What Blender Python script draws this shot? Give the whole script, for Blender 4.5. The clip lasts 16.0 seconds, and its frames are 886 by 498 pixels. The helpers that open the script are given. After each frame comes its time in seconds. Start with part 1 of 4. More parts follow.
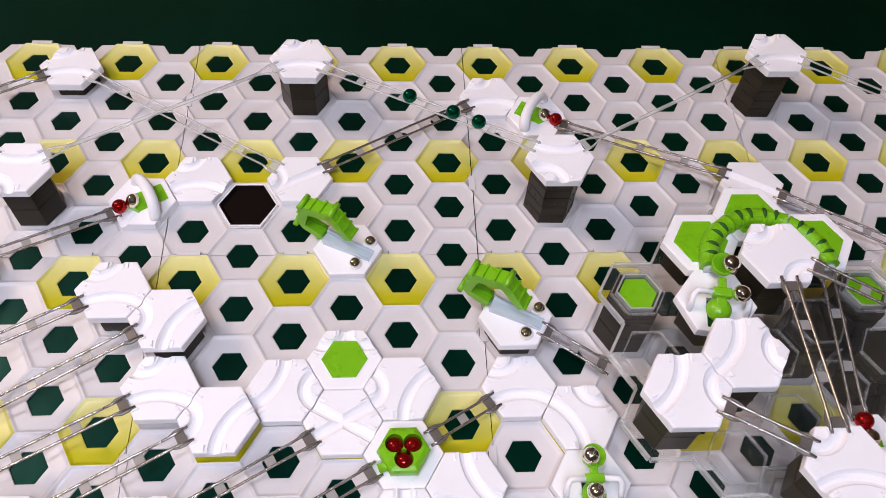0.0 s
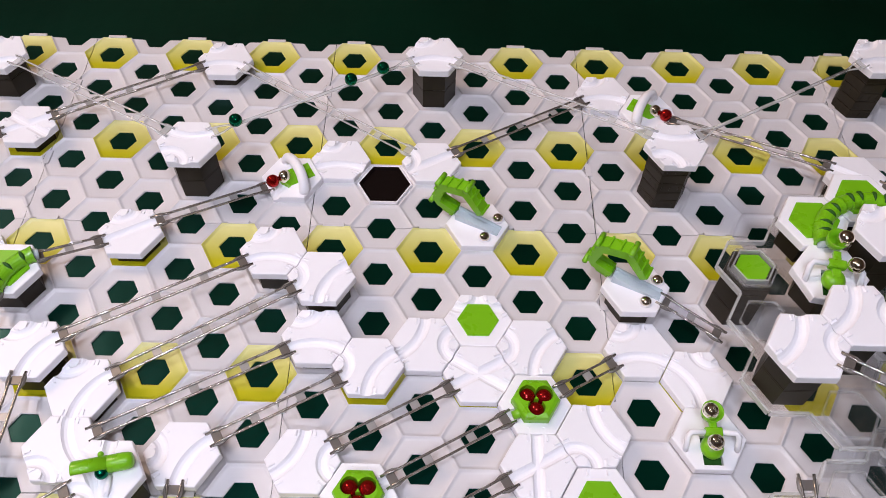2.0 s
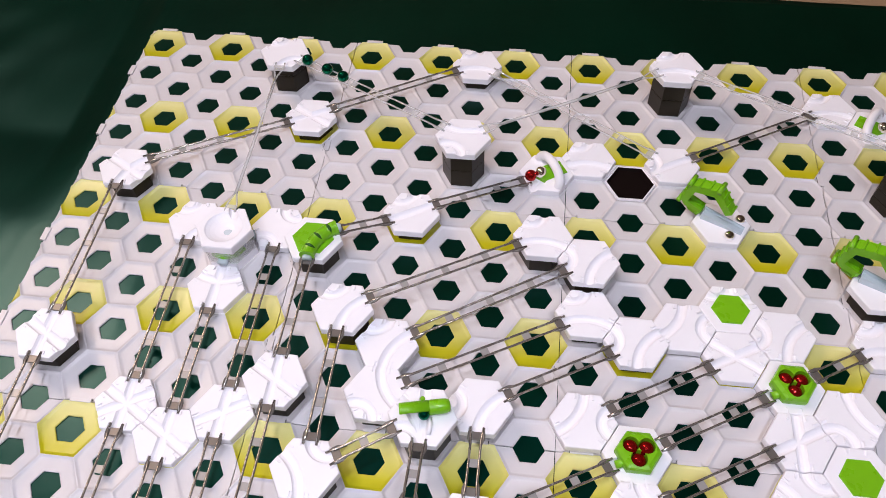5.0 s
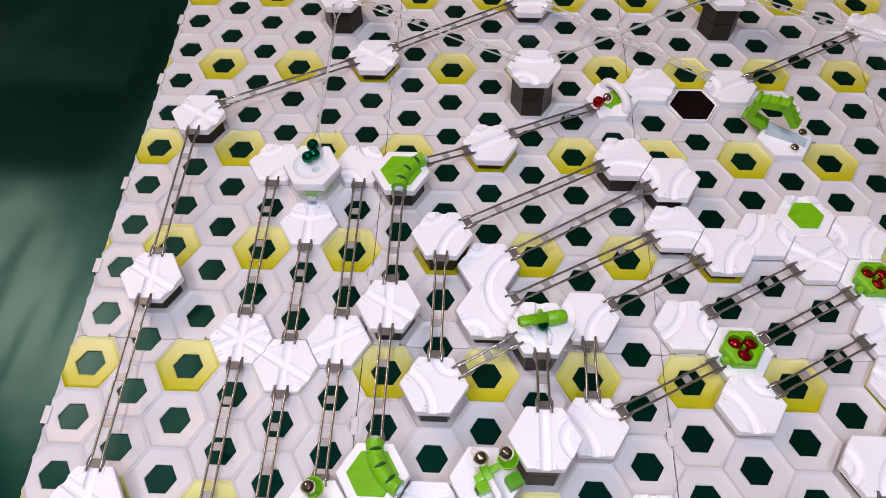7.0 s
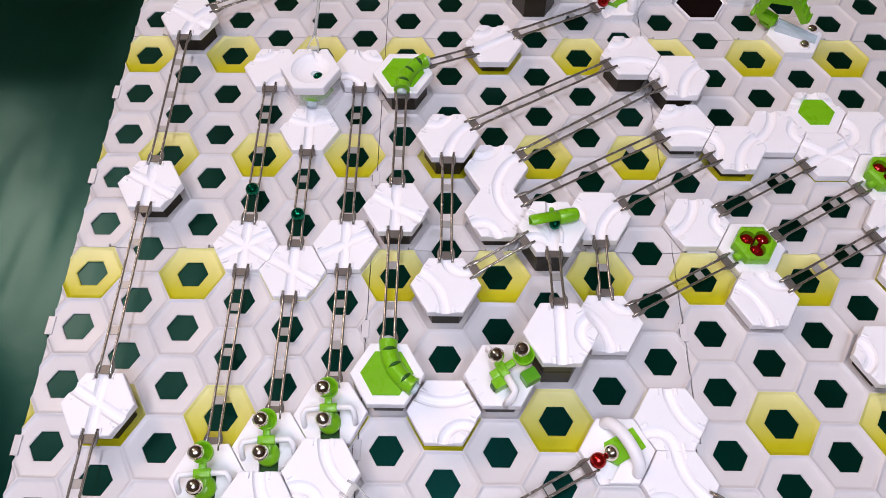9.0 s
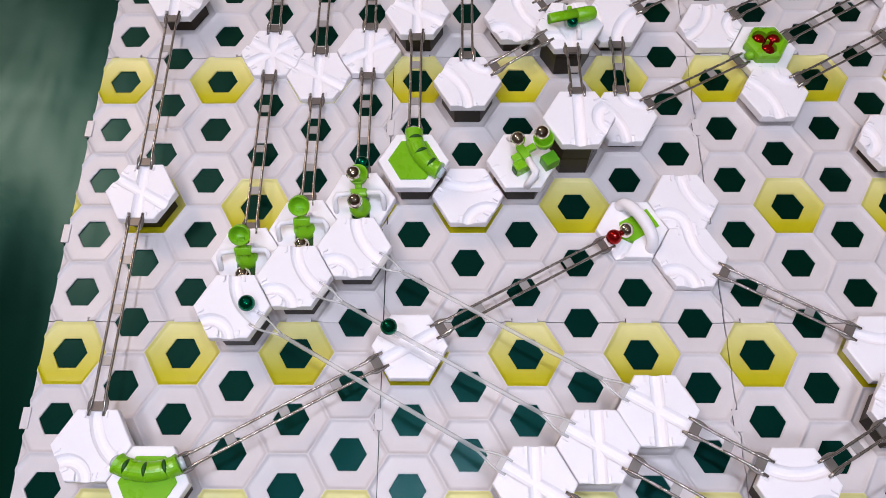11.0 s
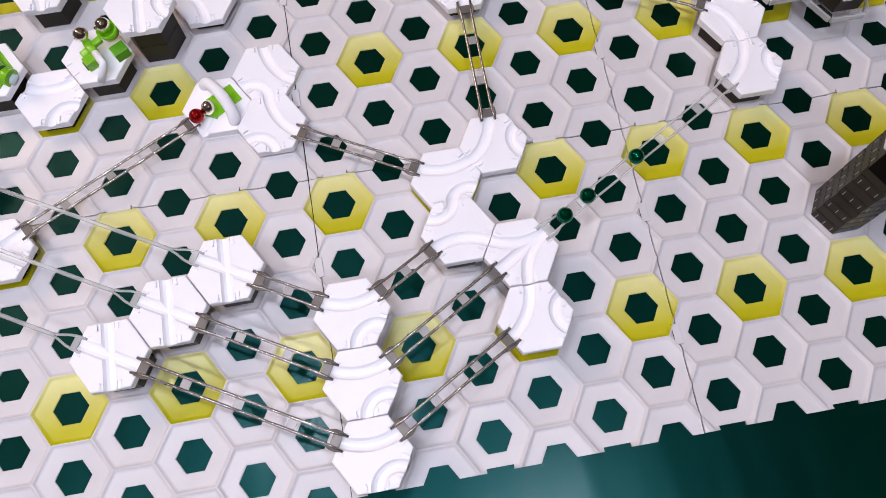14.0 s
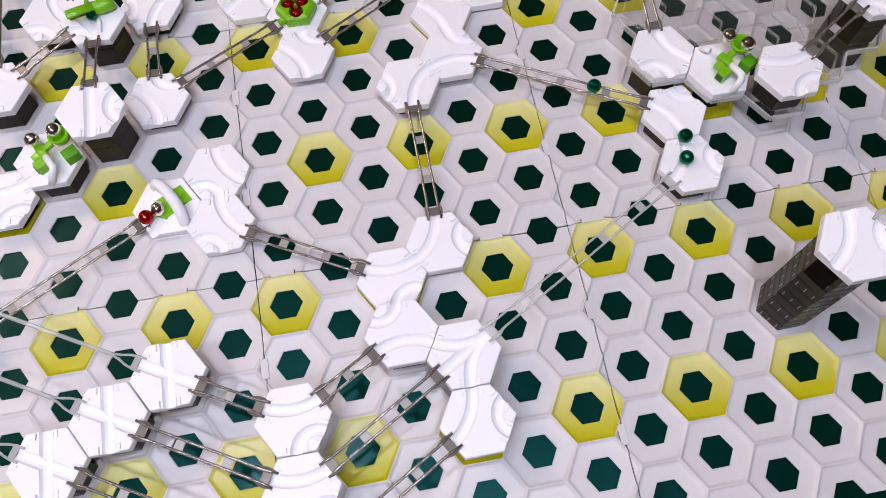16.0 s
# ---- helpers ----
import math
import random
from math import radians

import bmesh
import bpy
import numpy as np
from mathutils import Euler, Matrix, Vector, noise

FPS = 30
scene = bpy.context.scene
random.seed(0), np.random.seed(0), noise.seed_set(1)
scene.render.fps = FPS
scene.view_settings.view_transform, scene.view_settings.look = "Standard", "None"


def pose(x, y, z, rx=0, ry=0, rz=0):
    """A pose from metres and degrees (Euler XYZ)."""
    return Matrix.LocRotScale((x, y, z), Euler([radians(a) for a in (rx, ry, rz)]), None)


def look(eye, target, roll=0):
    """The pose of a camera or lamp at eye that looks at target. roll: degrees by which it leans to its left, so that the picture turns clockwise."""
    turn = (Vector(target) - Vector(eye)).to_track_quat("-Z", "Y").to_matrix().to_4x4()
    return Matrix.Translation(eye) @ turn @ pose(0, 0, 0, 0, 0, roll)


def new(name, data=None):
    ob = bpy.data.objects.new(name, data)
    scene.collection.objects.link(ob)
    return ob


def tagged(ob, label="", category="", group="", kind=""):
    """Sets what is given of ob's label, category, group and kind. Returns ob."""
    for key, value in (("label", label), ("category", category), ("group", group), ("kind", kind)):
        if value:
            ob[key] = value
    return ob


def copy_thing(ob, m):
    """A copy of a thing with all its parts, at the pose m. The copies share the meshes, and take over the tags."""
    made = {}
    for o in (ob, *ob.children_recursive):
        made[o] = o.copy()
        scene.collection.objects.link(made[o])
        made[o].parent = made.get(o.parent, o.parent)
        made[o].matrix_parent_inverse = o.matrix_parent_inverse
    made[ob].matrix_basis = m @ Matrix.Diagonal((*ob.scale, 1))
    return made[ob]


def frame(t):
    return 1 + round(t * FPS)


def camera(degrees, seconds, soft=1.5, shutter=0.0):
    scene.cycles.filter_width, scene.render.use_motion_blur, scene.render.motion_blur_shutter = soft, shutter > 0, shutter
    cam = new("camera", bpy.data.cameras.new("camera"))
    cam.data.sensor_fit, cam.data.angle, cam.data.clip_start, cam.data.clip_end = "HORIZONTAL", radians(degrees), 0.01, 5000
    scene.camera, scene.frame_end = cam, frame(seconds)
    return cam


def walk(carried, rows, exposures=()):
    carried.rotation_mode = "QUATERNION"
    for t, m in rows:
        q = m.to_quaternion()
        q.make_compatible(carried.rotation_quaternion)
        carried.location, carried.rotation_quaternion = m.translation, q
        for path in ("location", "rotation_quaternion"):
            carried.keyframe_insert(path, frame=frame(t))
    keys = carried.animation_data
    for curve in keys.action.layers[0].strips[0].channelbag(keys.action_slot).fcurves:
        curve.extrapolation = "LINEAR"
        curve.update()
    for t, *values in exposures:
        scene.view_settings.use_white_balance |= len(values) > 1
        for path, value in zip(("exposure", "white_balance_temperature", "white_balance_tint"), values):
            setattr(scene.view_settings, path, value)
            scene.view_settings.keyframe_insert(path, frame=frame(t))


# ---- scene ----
R = 0.03                      # cell corner radius
PITCH = R * math.sqrt(3)      # cell flat to flat

# ---------------------------------------------------------------- camera
PATH = [
    (0, (-0.0082, -0.6211, 0.5845), -6.60, -55.92, 5.04),
    (0.5, (-0.0251, -0.6390, 0.5863), -5.31, -55.67, 4.17),
    (1, (-0.0429, -0.6632, 0.5940), -4.34, -55.50, 3.65),
    (1.5, (-0.0653, -0.6798, 0.6027), -2.94, -55.11, 2.80),
    (2, (-0.0782, -0.6965, 0.6072), -0.22, -54.06, 1.61),
    (2.5, (-0.1064, -0.7122, 0.6118), 2.99, -53.59, -0.13),
    (3, (-0.1473, -0.7202, 0.6251), 7.33, -53.35, -2.35),
    (3.5, (-0.1809, -0.7397, 0.6329), 9.53, -53.00, -2.88),
    (6, (-0.3036, -0.7981, 0.6702), 7.27, -53.38, -1.18),
    (6.5, (-0.3443, -0.8149, 0.6669), 4.87, -54.50, -1.20),
    (7, (-0.3766, -0.8353, 0.6599), 3.59, -55.56, -1.35),
    (7.5, (-0.3901, -0.8467, 0.6492), 3.09, -56.19, -1.33),
    (8, (-0.3936, -0.8496, 0.6414), 2.73, -56.64, -1.20),
    (8.5, (-0.3970, -0.8527, 0.6333), 1.68, -57.93, -0.58),
    (8.7, (-0.3973, -0.8525, 0.6320), 1.55, -58.80, -0.60),
    (11, (-0.4131, -0.9656, 0.6108), 2.59, -65.62, -2.34),
    (11.5, (-0.3870, -0.9972, 0.5991), 0.48, -67.66, -2.22),
    (12, (-0.3435, -1.0119, 0.6035), -3.26, -70.55, -1.56),
    (12.5, (-0.2988, -1.0288, 0.6112), -6.27, -71.59, -0.88),
    (13, (-0.2441, -1.0357, 0.6122), -8.70, -72.04, -0.13),
    (13.5, (-0.1929, -1.0350, 0.6190), -9.64, -72.23, 0.13),
    (14, (-0.1384, -1.0365, 0.6255), -10.14, -71.72, -0.04),
    (14.5, (-0.0957, -1.0396, 0.6258), -9.85, -70.84, -0.67),
    (15, (-0.0770, -1.0304, 0.6336), -10.98, -70.15, -0.20),
    (15.5, (-0.0750, -1.0205, 0.6373), -10.81, -69.28, -0.59),
    (16, (-0.0906, -1.0097, 0.6415), -10.69, -67.98, -0.00),
]


def aim(eye, yaw, pitch, roll):
    a, b = radians(yaw), radians(pitch)
    way = Vector((-math.sin(a) * math.cos(b), math.cos(a) * math.cos(b), math.sin(b)))
    return look(eye, Vector(eye) + way, roll)


cam = camera(57.5, 16.0, soft=0.85)
walk(cam, [(t, aim(e, a, b, c)) for t, e, a, b, c in PATH],
     exposures=[(0, 0.10), (2, 0.01), (3.5, -0.02), (6, 0.00), (7, -0.14), (8.5, -0.12), (11, -0.25), (12.5, -0.31), (14, -0.19), (16, -0.16)])


def cell(i, v, z=0.0):
    return Vector((1.5 * R * i, -PITCH * v, z))

# ---------------------------------------------------------------- light
world = bpy.data.worlds.new("world")
scene.world = world
world.use_nodes = True
world.node_tree.nodes["Background"].inputs[0].default_value = (0.7, 0.66, 0.72, 1)
world.node_tree.nodes["Background"].inputs[1].default_value = 0.014

LAMP_AT = Vector((-0.42, -1.31, 1.87))     # middle of the ceiling lamp's ring of spots
SPOTS = [(0.60 * math.cos(radians(a)), 0.60 * math.sin(radians(a))) for a in (20, 92, 164, 236, 308)]
for dx, dy in SPOTS:
    bulb = bpy.data.lights.new("spot_bulb", "AREA")
    bulb.shape, bulb.size, bulb.energy, bulb.color = "DISK", 0.10, 9.9, (0.915, 0.95, 1.15)
    lamp = new("spot_bulb", bulb)
    lamp.matrix_world = Matrix.Translation(LAMP_AT + Vector((dx, dy, -0.005))) @ pose(0, 0, 0, 0, 15, 0)
daylight = bpy.data.lights.new("window_daylight", "AREA")
daylight.shape, daylight.size, daylight.size_y, daylight.energy, daylight.color = "RECTANGLE", 0.66, 1.1, 68, (1.0, 0.74, 0.58)
lamp = new("window_daylight", daylight)
lamp.matrix_world = look((-2.19, 0.76, 2.39), (-1.0, 0.76, 2.39))

# ---------------------------------------------------------------- materials
def plastic(name, colour, rough=0.35, vary=0.06, bump=0.02, scale=60, grain=900, metal=0.0, clear=0.0, sheen=0.0, ior=1.47, see=1.0):
    m = bpy.data.materials.new(name)
    m.use_nodes = True
    t = m.node_tree
    b = t.nodes["Principled BSDF"]
    geo = t.nodes.new("ShaderNodeTexCoord")
    info = t.nodes.new("ShaderNodeObjectInfo")
    n1, n2 = t.nodes.new("ShaderNodeTexNoise"), t.nodes.new("ShaderNodeTexNoise")
    n1.inputs["Scale"].default_value, n2.inputs["Scale"].default_value = scale, grain
    n1.inputs["Detail"].default_value = 4
    t.links.new(geo.outputs["Object"], n1.inputs["Vector"])
    t.links.new(geo.outputs["Object"], n2.inputs["Vector"])
    mix = t.nodes.new("ShaderNodeHueSaturation")
    mix.inputs["Color"].default_value = (*colour, 1)
    val = t.nodes.new("ShaderNodeMapRange")
    val.inputs["To Min"].default_value, val.inputs["To Max"].default_value = 1 - vary, 1 + vary
    t.links.new(n1.outputs["Fac"], val.inputs["Value"])
    per = t.nodes.new("ShaderNodeMath")
    per.operation = "MULTIPLY_ADD"
    per.inputs[1].default_value, per.inputs[2].default_value = vary, -vary / 2
    t.links.new(info.outputs["Random"], per.inputs[0])
    add = t.nodes.new("ShaderNodeMath")
    t.links.new(val.outputs[0], add.inputs[0])
    t.links.new(per.outputs[0], add.inputs[1])
    t.links.new(add.outputs[0], mix.inputs["Value"])
    t.links.new(mix.outputs[0], b.inputs["Base Color"])
    ro = t.nodes.new("ShaderNodeMapRange")
    ro.inputs["To Min"].default_value, ro.inputs["To Max"].default_value = max(rough - 0.08, 0.02), rough + 0.1
    t.links.new(n1.outputs["Fac"], ro.inputs["Value"])
    t.links.new(ro.outputs[0], b.inputs["Roughness"])
    if bump:
        bu = t.nodes.new("ShaderNodeBump")
        bu.inputs["Strength"].default_value, bu.inputs["Distance"].default_value = bump, 0.0006
        t.links.new(n2.outputs["Fac"], bu.inputs["Height"])
        t.links.new(bu.outputs[0], b.inputs["Normal"])
    b.inputs["Metallic"].default_value = metal
    b.inputs["IOR"].default_value = ior
    b.inputs["Transmission Weight"].default_value = clear
    b.inputs["Sheen Weight"].default_value = sheen
    b.inputs["Alpha"].default_value = see
    return m


WHITE = plastic("white_plastic", (0.93, 0.905, 0.94), 0.42, 0.02)
PLATE = plastic("plate_plastic", (0.69, 0.652, 0.66), 0.36, 0.04, 0.04)
YELLOW = plastic("yellow_plastic", (0.62, 0.57, 0.05), 0.34, 0.08, 0.04)
LIME = plastic("lime_plastic", (0.19, 0.49, 0.009), 0.28, 0.08, 0.03)
LIME_DARK = plastic("dark_lime_plastic", (0.09, 0.33, 0.008), 0.3, 0.08)
# darkened lime: shade in slots, mouths and lever pits, put into the colour
SLOT = plastic("slot_shade", (0.012, 0.085, 0.004), 0.5, 0.1)
SMOKE = plastic("smoke_plastic", (0.028, 0.022, 0.0135), 0.3, 0.15, 0.05, ior=1.26)
BLACK = plastic("black_plastic", (0.006, 0.003, 0.0025), 0.7, 0.2, ior=1.15)
RAIL = plastic("rail_grey", (0.42, 0.385, 0.355), 0.24, 0.12, 0.03, metal=0.8)
TIE = plastic("tie_grey", (0.38, 0.36, 0.35), 0.36, 0.1, 0.02, metal=0.2)
CLIP = plastic("clip_grey", (0.17, 0.15, 0.135), 0.35, 0.12, 0.03, metal=0.25)

def thin_clear(name, gloss_most=0.5, haze=0.02):
    """Thin clear plastic: lets light straight through, with gloss towards its edges and a trace of haze."""
    m = bpy.data.materials.new(name)
    m.use_nodes = True
    t = m.node_tree
    t.nodes.remove(t.nodes["Principled BSDF"])
    out = t.nodes["Material Output"]
    see, gloss, dull = t.nodes.new("ShaderNodeBsdfTransparent"), t.nodes.new("ShaderNodeBsdfGlossy"), t.nodes.new("ShaderNodeBsdfDiffuse")
    see.inputs["Color"].default_value = (0.985, 0.985, 0.98, 1)
    gloss.inputs["Roughness"].default_value = 0.06
    dull.inputs["Color"].default_value = (0.88, 0.88, 0.87, 1)
    layer, power, scaled = t.nodes.new("ShaderNodeLayerWeight"), t.nodes.new("ShaderNodeMath"), t.nodes.new("ShaderNodeMath")
    power.operation, power.inputs[1].default_value = "POWER", 3.0
    scaled.operation, scaled.inputs[1].default_value, scaled.inputs[2].default_value = "MULTIPLY_ADD", gloss_most, 0.06
    t.links.new(layer.outputs["Facing"], power.inputs[0])
    t.links.new(power.outputs[0], scaled.inputs[0])
    first, last = t.nodes.new("ShaderNodeMixShader"), t.nodes.new("ShaderNodeMixShader")
    first.inputs[0].default_value = haze
    t.links.new(see.outputs[0], first.inputs[1])
    t.links.new(dull.outputs[0], first.inputs[2])
    t.links.new(scaled.outputs[0], last.inputs[0])
    t.links.new(first.outputs[0], last.inputs[1])
    t.links.new(gloss.outputs[0], last.inputs[2])
    t.links.new(last.outputs[0], out.inputs["Surface"])
    return m


CLEAR = thin_clear("clear_plastic", 0.75, 0.34)
RIM_CLEAR = thin_clear("clear_rim", 0.6, 0.16)
PANE = thin_clear("clear_sheet", 0.3, 0.012)
FROST = plastic("frosted_plastic", (0.82, 0.92, 0.97), 0.22, 0.02, 0.02, clear=0.35, ior=1.35)
CHROME = plastic("polished_steel", (0.92, 0.86, 0.76), 0.03, 0.03, 0.0, metal=1.0)
RED_BALL = plastic("red_lacquer_steel", (0.42, 0.010, 0.010), 0.04, 0.05, 0.0, metal=0.75)
GREEN_BALL = plastic("green_lacquer_steel", (0.0, 0.15, 0.075), 0.04, 0.05, 0.0, metal=0.9)
LAMP_METAL = plastic("lamp_metal", (0.5, 0.48, 0.45), 0.3, 0.05, metal=0.9)
WALL = plastic("wall_paint", (0.12, 0.09, 0.07), 0.8, 0.08, 0.1, 3, 200)
CEILING = plastic("ceiling_paint", (0.19, 0.17, 0.155), 0.85, 0.05, 0.1, 3, 200)
FLOOR = plastic("wood_floor", (0.30, 0.20, 0.12), 0.45, 0.25, 0.05, 14, 120)


def cloth_material():
    m = bpy.data.materials.new("green_vinyl")
    m.use_nodes = True
    t = m.node_tree
    b = t.nodes["Principled BSDF"]
    geo = t.nodes.new("ShaderNodeTexCoord")
    n1, n2, n3 = (t.nodes.new("ShaderNodeTexNoise") for _ in range(3))
    for n, s, d in ((n1, 5, 5), (n2, 27, 1.2), (n3, 70, 3)):
        n.inputs["Scale"].default_value, n.inputs["Detail"].default_value = s, d
        t.links.new(geo.outputs["Object"], n.inputs["Vector"])
    ramp = t.nodes.new("ShaderNodeValToRGB")
    ramp.color_ramp.elements[0].color, ramp.color_ramp.elements[1].color = (0.0001, 0.0090, 0.0040, 1), (0.0002, 0.0150, 0.0068, 1)
    ramp.color_ramp.elements[0].position, ramp.color_ramp.elements[1].position = 0.35, 0.7
    t.links.new(n1.outputs["Fac"], ramp.inputs["Fac"])
    t.links.new(ramp.outputs[0], b.inputs["Base Color"])
    b.inputs["Roughness"].default_value = 0.33
    b.inputs["Specular IOR Level"].default_value = 0.5
    b.inputs["Specular Tint"].default_value = (0.01, 0.52, 0.55, 1)
    b.inputs["Coat Weight"].default_value, b.inputs["Coat Roughness"].default_value = 0.14, 0.22
    b.inputs["Sheen Weight"].default_value = 0.0
    b1, b2 = t.nodes.new("ShaderNodeBump"), t.nodes.new("ShaderNodeBump")
    b1.inputs["Strength"].default_value, b1.inputs["Distance"].default_value = 0.22, 0.0042
    b2.inputs["Strength"].default_value, b2.inputs["Distance"].default_value = 0.10, 0.0012
    drawn = t.nodes.new("ShaderNodeMapping")
    drawn.inputs["Scale"].default_value = (1, 0.22, 1)
    drawn.inputs["Rotation"].default_value = (0, 0, 0.25)
    t.links.new(geo.outputs["Object"], drawn.inputs["Vector"])
    t.links.new(drawn.outputs[0], n2.inputs["Vector"])
    t.links.new(n2.outputs["Fac"], b1.inputs["Height"])
    t.links.new(n3.outputs["Fac"], b2.inputs["Height"])
    t.links.new(b1.outputs[0], b2.inputs["Normal"])
    t.links.new(b2.outputs[0], b.inputs["Normal"])
    t.links.new(b2.outputs[0], b.inputs["Coat Normal"])
    return m


def colour_fade(m, near, far):
    """Blends the base colour from the near edge of a cell to its far edge."""
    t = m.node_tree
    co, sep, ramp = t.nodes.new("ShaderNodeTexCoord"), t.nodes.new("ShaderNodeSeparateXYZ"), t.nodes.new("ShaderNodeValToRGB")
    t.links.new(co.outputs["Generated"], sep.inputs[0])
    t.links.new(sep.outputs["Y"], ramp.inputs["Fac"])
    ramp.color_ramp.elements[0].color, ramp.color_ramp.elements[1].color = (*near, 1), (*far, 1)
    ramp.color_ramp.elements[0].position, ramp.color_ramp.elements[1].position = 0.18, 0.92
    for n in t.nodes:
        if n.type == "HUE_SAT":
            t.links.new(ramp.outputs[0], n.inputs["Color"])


# deeper yellow at the near edge, paler towards the far edge
colour_fade(YELLOW, (0.52, 0.475, 0.008), (0.74, 0.69, 0.28))
CLOTH = cloth_material()
GLOW = bpy.data.materials.new("lamp_glass")
GLOW.use_nodes = True
GLOW.node_tree.nodes["Principled BSDF"].inputs["Emission Color"].default_value = (1, 0.95, 0.9, 1)
GLOW.node_tree.nodes["Principled BSDF"].inputs["Emission Strength"].default_value = 12

# ---------------------------------------------------------------- mesh tools
DIRS = {"a": 30, "n": 90, "d": 150, "c": 210, "s": 270, "b": 330}    # cell edges: a far right, n far, d far left, c near left, s near, b near right
APO = PITCH / 2


def way(letter):
    a = radians(DIRS[letter])
    return Vector((math.cos(a), math.sin(a), 0))


def mesh(name, bm, material, smooth=False):
    me = bpy.data.meshes.new(name)
    bmesh.ops.recalc_face_normals(bm, faces=bm.faces)
    bm.to_mesh(me)
    bm.free()
    me.materials.append(material)
    for p in me.polygons:
        p.use_smooth = smooth
    return me


def part(name, me, parent, m=None, label=""):
    ob = new(name, me)
    ob.parent = parent
    if m is not None:
        ob.matrix_local = m
    return tagged(ob, label)


def at(i, v, z=0.0, turn=0.0):
    return Matrix.Translation(cell(i, v, z)) @ Matrix.Rotation(radians(turn), 4, "Z")


def hexagon(r, z, turn=0.0):
    return [(r * math.cos(radians(60 * k + turn)), r * math.sin(radians(60 * k + turn)), z) for k in range(6)]


def loft(rings, close=(True, True), bm=None):
    """Joins equal rings of points into a skin."""
    bm = bm or bmesh.new()
    vs = [[bm.verts.new(p) for p in ring] for ring in rings]
    n = len(vs[0])
    for a, b in zip(vs, vs[1:]):
        for k in range(n):
            bm.faces.new((a[k], a[(k + 1) % n], b[(k + 1) % n], b[k]))
    if close[0]:
        bm.faces.new(vs[0][::-1])
    if close[1]:
        bm.faces.new(vs[-1])
    return bm


def box(sx, sy, sz, at_=(0, 0, 0), bm=None, bevel=0.0):
    out = bm or bmesh.new()
    made = bmesh.ops.create_cube(out, size=1, matrix=Matrix.Translation(at_) @ Matrix.Diagonal((sx, sy, sz, 1)))
    if bevel:
        es = {e for v in made["verts"] for e in v.link_edges}
        bmesh.ops.bevel(out, geom=list(es), offset=bevel, segments=2, affect="EDGES", profile=0.6)
    return out


def tube(points, r, sides=10, bm=None, caps=True, radii=None):
    """A round bar along points."""
    bm = bm or bmesh.new()
    pts = [Vector(p) for p in points]
    rings = []
    for k, p in enumerate(pts):
        d = (pts[min(k + 1, len(pts) - 1)] - pts[max(k - 1, 0)]).normalized()
        side = d.cross(Vector((0, 0, 1)))
        side = side.normalized() if side.length > 1e-4 else Vector((1, 0, 0))
        up = side.cross(d)
        rr = radii[k] if radii else r
        rings.append([p + rr * (math.cos(2 * math.pi * q / sides) * side + math.sin(2 * math.pi * q / sides) * up) for q in range(sides)])
    return loft(rings, (caps, caps), bm)


def ball(r, bm=None, at_=(0, 0, 0), stretch=(1, 1, 1), u=20, v=12):
    bm = bm or bmesh.new()
    bmesh.ops.create_uvsphere(bm, u_segments=u, v_segments=v, radius=r, matrix=Matrix.Translation(at_) @ Matrix.Diagonal((*stretch, 1)))
    return bm


def groove_line(pair, r_extra=0.003, steps=14):
    """The middle line of a channel between two edges of a cell, as arc or straight."""
    e, f = way(pair[0]), way(pair[1])
    gap = abs((DIRS[pair[0]] - DIRS[pair[1]] + 180) % 360 - 180)
    if gap == 180:
        line = [e * APO * (1 - 2 * k / steps) for k in range(steps + 1)]
    else:
        mid = (e + f).normalized()
        centre = mid * APO / math.cos(radians(gap / 2))
        a, b = e * APO - centre, f * APO - centre
        turn = a.angle(b)
        axis = a.cross(b).normalized()
        line = [centre + Matrix.Rotation(turn * k / steps, 3, axis) @ a for k in range(steps + 1)]
    return [line[0] + e * r_extra] + line + [line[-1] + f * r_extra]


def carved(base, cutters):
    """The mesh of base with the cutters taken away."""
    ob = new("carve_body", base)
    for k, c in enumerate(cutters):
        co = new("carve_tool", c)
        mod = ob.modifiers.new("cut", "BOOLEAN")
        mod.operation, mod.object, mod.solver = "DIFFERENCE", co, "EXACT"
    dep = bpy.context.evaluated_depsgraph_get()
    dep.update()
    me = bpy.data.meshes.new_from_object(ob.evaluated_get(dep))
    for o in [m.object for m in ob.modifiers] + [ob]:
        bpy.data.objects.remove(o)
    return me


# ---------------------------------------------------------------- room
def slab(name, x0, x1, y0, y1, z0, z1, material, label, category):
    ob = new(name, mesh(name, box(x1 - x0, y1 - y0, z1 - z0, ((x0 + x1) / 2, (y0 + y1) / 2, (z0 + z1) / 2)), material))
    return tagged(ob, label, category, kind="structure")


slab("floor", -2.2, 3.2, -3.4, 2.4, -0.09, -0.05, FLOOR, "warm brown wooden floor under the green sheet", "floor")
slab("wall_north", -2.2, 3.2, 2.4, 2.5, -0.09, 3.2, WALL, "plain beige painted wall", "wall")
slab("wall_south", -2.2, 3.2, -3.5, -3.4, -0.09, 3.2, WALL, "plain beige painted wall", "wall")
slab("wall_east", 3.2, 3.3, -3.4, 2.4, -0.09, 3.2, WALL, "plain beige painted wall", "wall")
slab("ceiling", -2.2, 3.2, -3.4, 2.4, 3.2, 3.3, CEILING, "pale painted ceiling", "ceiling")
